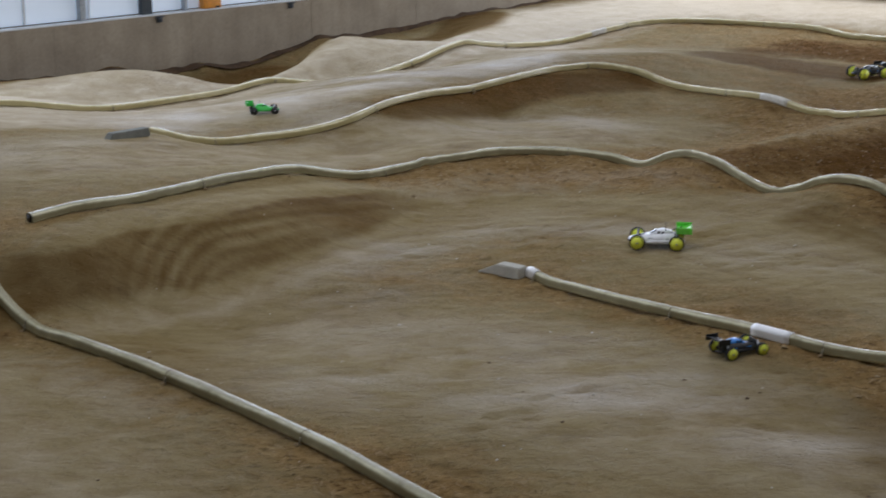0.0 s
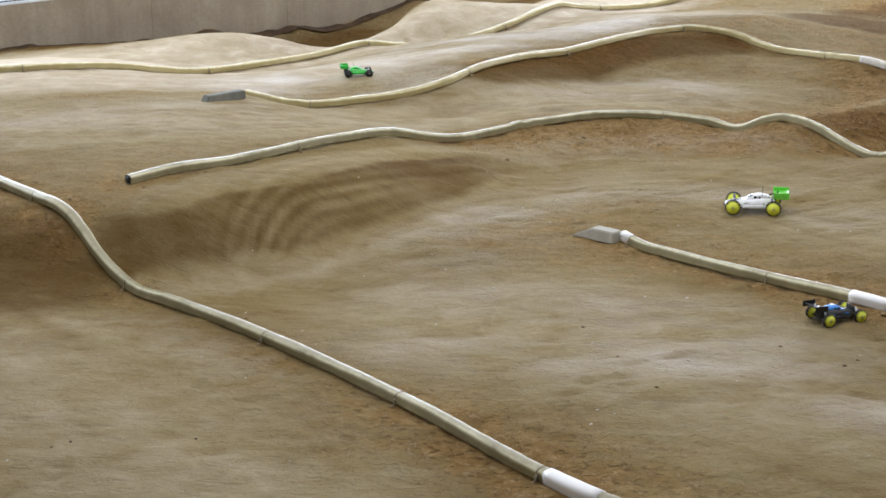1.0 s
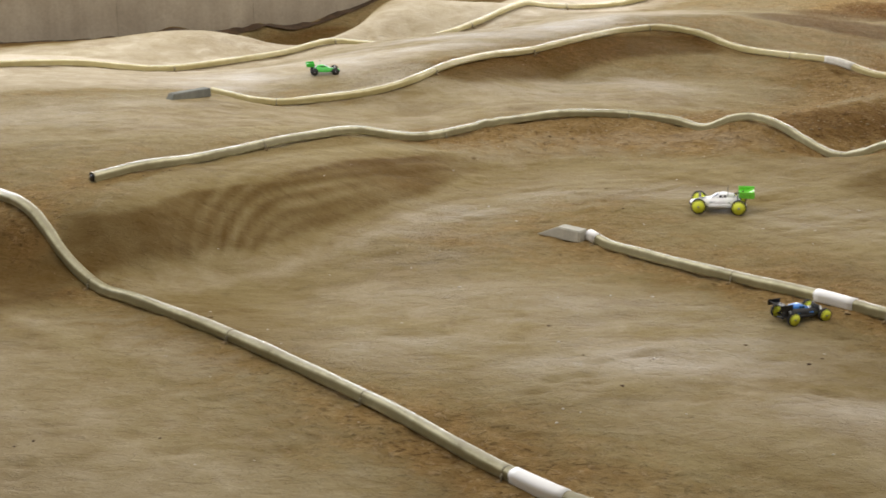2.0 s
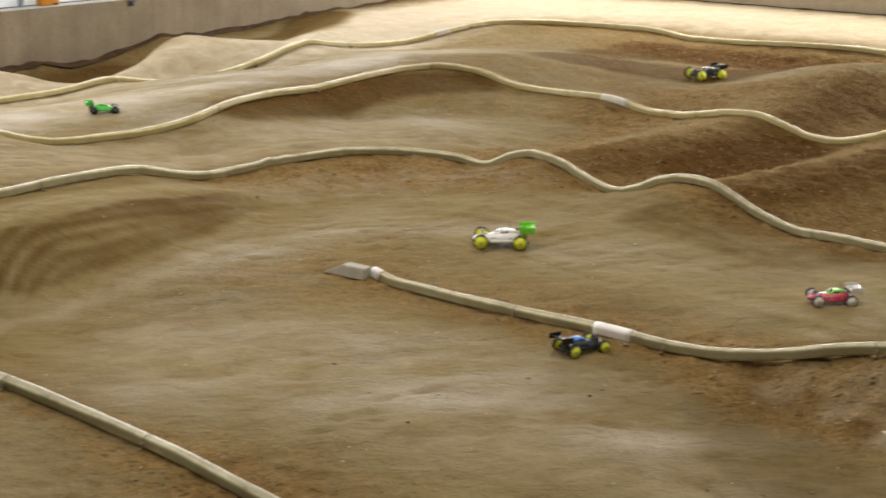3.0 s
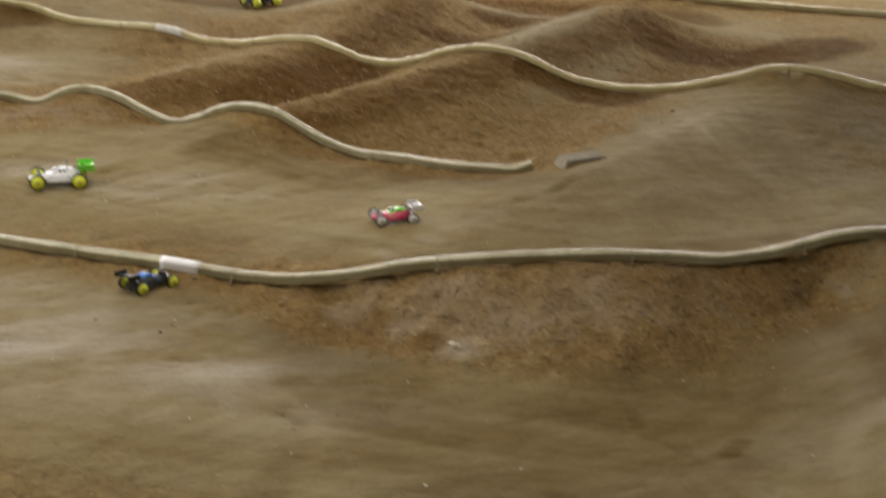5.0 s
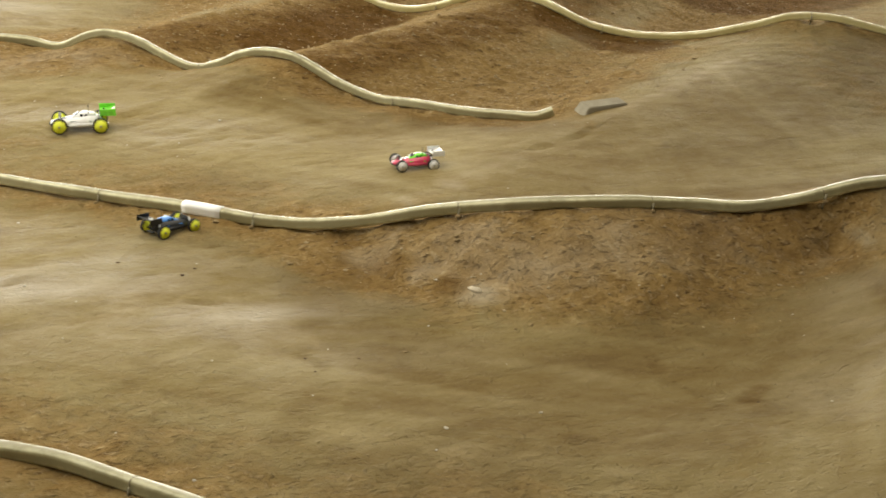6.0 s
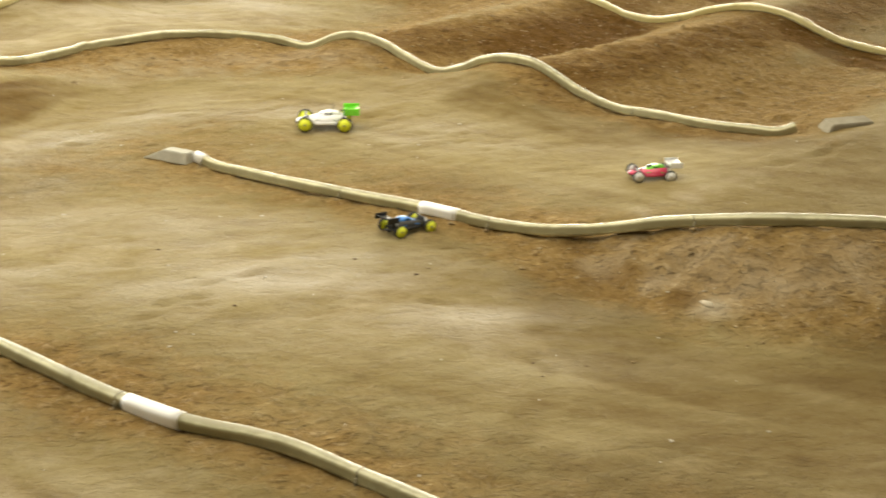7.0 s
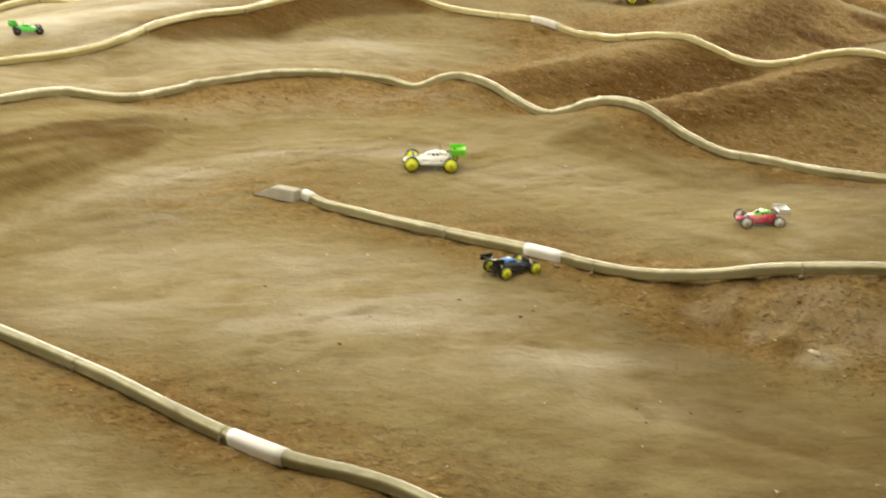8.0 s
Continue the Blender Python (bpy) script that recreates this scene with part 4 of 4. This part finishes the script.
# ---- radio controlled cars ----


def loft_bm(sections):
    """Rings of four-cornered sections along x: (x, half width, z low, z high, top half width)."""
    bm = bmesh.new()
    rings = []
    for x, w, z0, z1, tw in sections:
        rings.append([bm.verts.new(c) for c in ((x, -w, z0), (x, w, z0), (x, w, (z0 + z1) / 2), (x, tw, z1), (x, -tw, z1), (x, -w, (z0 + z1) / 2))])
    for a, b in zip(rings, rings[1:]):
        for k in range(6):
            bm.faces.new((a[k], a[(k + 1) % 6], b[(k + 1) % 6], b[k]))
    bm.faces.new(rings[0][::-1])
    bm.faces.new(rings[-1])
    bmesh.ops.recalc_face_normals(bm, faces=bm.faces[:])
    bmesh.ops.bevel(bm, geom=bm.edges[:], offset=0.004, segments=2, affect="EDGES")
    return bm


def wheel(parent, x, y, r, w, rim_mat):
    m = pose(x, y, r, 90)
    tyre = part("tyre", cyl_bm(r, w, m, 28, w * 0.16), TYRE, parent)
    knobs = bmesh.new()
    for k in range(22):
        for s in (-0.3, 0.0, 0.3):
            a = 2 * math.pi * (k + s) / 22
            bmesh.ops.create_cube(knobs, size=1, matrix=m @ pose(0, 0, 0, 0, 0, math.degrees(a)) @ pose(r, 0, s * w) @ Matrix.Diagonal((0.007, 0.007, 0.011, 1)))
    part("tread", knobs, TYRE, tyre)
    side = math.copysign(1, y)
    part("rim", cyl_bm(r * 0.93, w * 1.10, m, 24, 0.006), rim_mat, tyre, "coloured dish wheel rim")
    part("hub", cyl_bm(0.009, 0.012, pose(x, y + side * w * 0.57, r, 90), 6), STEEL, tyre)


def car(x, y, turn, label, rim_mat, shell, cab, wing_mat, r=0.058, size=1.0, accent=None):
    c = thing("radio_controlled_car", pose(x, y, height_at(x, y) + 0.004, 0, 0, turn), label, "model car", "cars on the track")
    z = r * 0.72
    part("chassis", box_bm((0.36, 0.12, 0.012), pose(0, 0, z), 0.004), CARBON, c)
    part("bumper", loft_bm([(0.19, 0.05, z - 0.004, z + 0.012, 0.045), (0.245, 0.035, z + 0.006, z + 0.022, 0.03)]), CARBON, c)
    body = part("body_shell", loft_bm([(-0.175, 0.045, z + 0.012, z + 0.072, 0.034), (-0.10, 0.088, z + 0.008, z + 0.082, 0.052), (-0.01, 0.104, z + 0.006, z + 0.076, 0.066),
                                       (0.08, 0.092, z + 0.008, z + 0.060, 0.062), (0.165, 0.060, z + 0.010, z + 0.046, 0.046), (0.235, 0.042, z + 0.010, z + 0.030, 0.032)]), shell, c)
    part("cab", loft_bm([(-0.12, 0.044, z + 0.07, z + 0.100, 0.030), (-0.03, 0.054, z + 0.068, z + 0.110, 0.038), (0.065, 0.046, z + 0.055, z + 0.068, 0.040)]), cab, body, "raised cab of the shell")
    part("nose_stripe", box_bm((0.09, 0.022, 0.004), pose(0.145, 0, z + 0.053, 0, 12), 0.001), TINT, body, "dark stripe over the nose")
    for s in (-1, 1):
        part("side_pod", loft_bm([(-0.11, 0.012, z + 0.004, z + 0.03, 0.010), (0.0, 0.02, z + 0.004, z + 0.034, 0.014), (0.09, 0.01, z + 0.004, z + 0.022, 0.008)]), shell, body).location = (0, s * 0.092, 0)
        part("side_window", box_bm((0.055, 0.004, 0.022), pose(-0.03, s * 0.0495, z + 0.086, s * 20), 0.002), TINT, body, "dark tinted window")
    part("windscreen", box_bm((0.05, 0.066, 0.004), pose(0.030, 0, z + 0.092, 0, 26), 0.001), TINT, body, "dark tinted window")
    part("motor", cyl_bm(0.020, 0.055, pose(-0.115, 0.0, z + 0.075, 90), 16, 0.003), STEEL, c)
    part("rear_bumper", box_bm((0.03, 0.09, 0.012), pose(-0.215, 0, z), 0.004), CARBON, c)
    if accent:
        for s in (-1, 1):
            part("side_flash", box_bm((0.17, 0.006, 0.026), pose(-0.01, s * 0.087, z + 0.035), 0.002), accent, body)
    for s in (-1, 1):
        part("wing_strut", box_bm((0.012, 0.006, 0.085), pose(-0.185, s * 0.03, z + 0.085, 0, -18), 0.002), CARBON, c)
    wing = part("wing", loft_bm([(-0.285, 0.102, z + 0.128, z + 0.138, 0.102), (-0.235, 0.102, z + 0.110, z + 0.119, 0.102), (-0.165, 0.102, z + 0.104, z + 0.111, 0.102)]), wing_mat, c)
    for s in (-1, 1):
        part("end_plate", box_bm((0.130, 0.005, 0.055), pose(-0.225, s * 0.104, z + 0.118), 0.002), wing_mat, wing)
    for x0 in (-0.165, 0.165):
        tower = part("shock_tower", box_bm((0.008, 0.12, 0.07), pose(x0 * 0.92, 0, z + 0.05), 0.003), CARBON, c)
        for s in (-1, 1):
            part("shock", cyl_bm(0.010, 0.085, pose(x0 * 0.98, s * 0.075, z + 0.045, s * 28), 10), STEEL, tower)
            part("arm", box_bm((0.028, 0.085, 0.010), pose(x0, s * 0.095, z + 0.004), 0.003), CARBON, c)
            wheel(c, x0, s * 0.135, r, 0.046 if r < 0.065 else 0.062, rim_mat)
    part("antenna", cyl_bm(0.0022, 0.12, pose(-0.07, 0.04, z + 0.12, 4), 6), CARBON, c)
    c.scale = (size, size, size)
    return c


car(5.95, 22.0, 200, "black stadium truck with yellow wheel rims standing in a hollow", YELLOW, CARBON, GREY_METAL, CARBON, 0.072, 1.05, BLUE)
car(1.80, 12.9, 172, "white buggy with lime wing and yellow wheel rims", YELLOW, WHITE, WHITE, LIME, 0.060, 1.0, GREY_METAL)
car(1.99, 10.12, 24, "black and blue buggy with yellow wheel rims beside the hose", YELLOW, CARBON, BLUE, CARBON, 0.058, 0.74, BLUE)
car(4.03, 10.94, 176, "pink and green buggy with white wheel rims and white wing", WHITE, PINK, LIME, WHITE, 0.056, 0.75, GREEN)
car(-2.06, 17.85, 10, "bright green buggy with dark wheels on the raised lane", CARBON, GREEN, GREEN, GREEN, 0.056, 0.72)


# ---- loose bits on the soil ----
def scatter(name, spots, label, mat, low, high, seed, flat=0.6):
    """Many small stones or clods as one heap of stuff."""
    rng = random.Random(seed)
    base = bmesh.new()
    bmesh.ops.create_icosphere(base, subdivisions=1, radius=1.0)
    v0 = np.array([v.co[:] for v in base.verts])
    f0 = np.array([[v.index for v in f.verts] for f in base.faces])
    base.free()
    z = surface(spots)[0]
    vs, fs = [], []
    for k, (x, y) in enumerate(spots):
        r = low + (high - low) * rng.random() ** 2.5
        jit = np.array([[rng.uniform(0.65, 1.3)] for _ in v0])
        a = rng.uniform(0, 6.28)
        v = v0 * jit * (r * rng.uniform(0.8, 1.5), r, r * flat)
        c, s = math.cos(a), math.sin(a)
        vs.append(v @ np.array([[c, s, 0], [-s, c, 0], [0, 0, 1]]) + (x, y, z[k] + r * flat * 0.3))
        fs.append(f0 + len(v0) * k)
    me = bpy.data.meshes.new(name)
    me.from_pydata(np.concatenate(vs).tolist(), [], np.concatenate(fs).tolist())
    me.materials.append(mat)
    return tagged(new(name, me), label, "soil", kind="stuff")


def along_lines(lines, per_metre, sigma, seed):
    rng, out = np.random.default_rng(seed), []
    for line in lines:
        p = smooth_line([(*v[:2], 0) for v in line], 0.05)[:, :2]
        n = int(len(p) * 0.05 * per_metre)
        out.append(p[rng.integers(0, len(p), n)] + rng.normal(0, sigma, (n, 2)))
    return np.concatenate(out)


scatter("loose_clods", along_lines(LOOSE, 14, 0.40, 1), "crumbly brown soil clods on the jump faces", CLOD, 0.005, 0.024, 2)
scatter("hose_crumbs", along_lines([HOSE_LOOP, HOSE_NEAR, HOSE_MID, HOSE_BACK], 7, 0.13, 3), "small soil crumbs beside the hoses", CLOD, 0.006, 0.016, 4)
scatter("pale_crumbs", along_lines(LOOSE, 45, 0.42, 21), "pale dry soil crumbs on the jump faces", PALE_CLOD, 0.004, 0.015, 22)
SPECKS = [(1.55, 13.85), (-1.52, 12.9), (-0.32, 10.8), (-1.45, 9.62), (0.75, 10.6), (-1.3, 11.2), (0.44, 8.5), (0.3, 8.35), (1.65, 11.9), (2.95, 12.8), (1.7, 13.6),
          (3.3, 6.9), (2.2, 7.4), (2.6, 6.6), (3.4, 7.6), (4.6, 8.3), (0.1, 12.6), (-0.5, 11.7), (1.2, 9.0), (1.9, 12.9)]
scatter("pale_stones", np.concatenate([np.array(SPECKS), np.random.default_rng(8).uniform((-3, 6), (6, 15), (60, 2))]), "small pale stones scattered on the clay", PEBBLE, 0.006, 0.013, 5, 0.45)
SCRAPS = [(0.71, 8.87), (-2.58, 7.9), (-1.9, 8.0), (-2.66, 7.82), (0.3, 9.95), (0.9, 13.6), (1.55, 9.6), (2.3, 7.9), (2.6, 7.85), (4.46, 6.64), (2.0, 9.4), (0.5, 9.4), (1.9, 9.3), (2.3, 7.7), (3.2, 12.9), (1.0, 12.9), (2.1, 13.3)]
scatter("dark_crumbs", np.array(SCRAPS), "dark damp soil crumbs lying on the track", MUD_SHADE, 0.008, 0.018, 6, 0.35)
rock_x, rock_y = 3.62, 8.64
rock = part("rock", clod_bm(0.040, Vector((0, 0, 0.012)), 77), PALE_STONE, None, "pale fist-sized stone at the foot of the bank")
rock.matrix_world = pose(rock_x, rock_y, height_at(rock_x, rock_y) - 0.005, 14, 8, -55) @ Matrix.Diagonal((1.5, 0.7, 0.75, 1))
tagged(rock, category="stone")

# ---- tool case on the wall ----
case = thing("tool_case", FA @ pose(along_a(-3.55, 24.55), 0.1, WALL_TOP + 0.024), "orange and black tool case standing on the wall rail", "tool case")
part("body", box_bm((0.34, 0.14, 0.20), pose(0, 0, 0.10), 0.02), ORANGE, case)
part("lid", box_bm((0.345, 0.145, 0.06), pose(0, 0, 0.235), 0.018), CARBON, case)
part("foot", box_bm((0.08, 0.145, 0.03), pose(0.09, 0, 0.02), 0.006), CARBON, case)
part("handle", box_bm((0.14, 0.03, 0.025), pose(0, 0, 0.285), 0.008), CARBON, case)
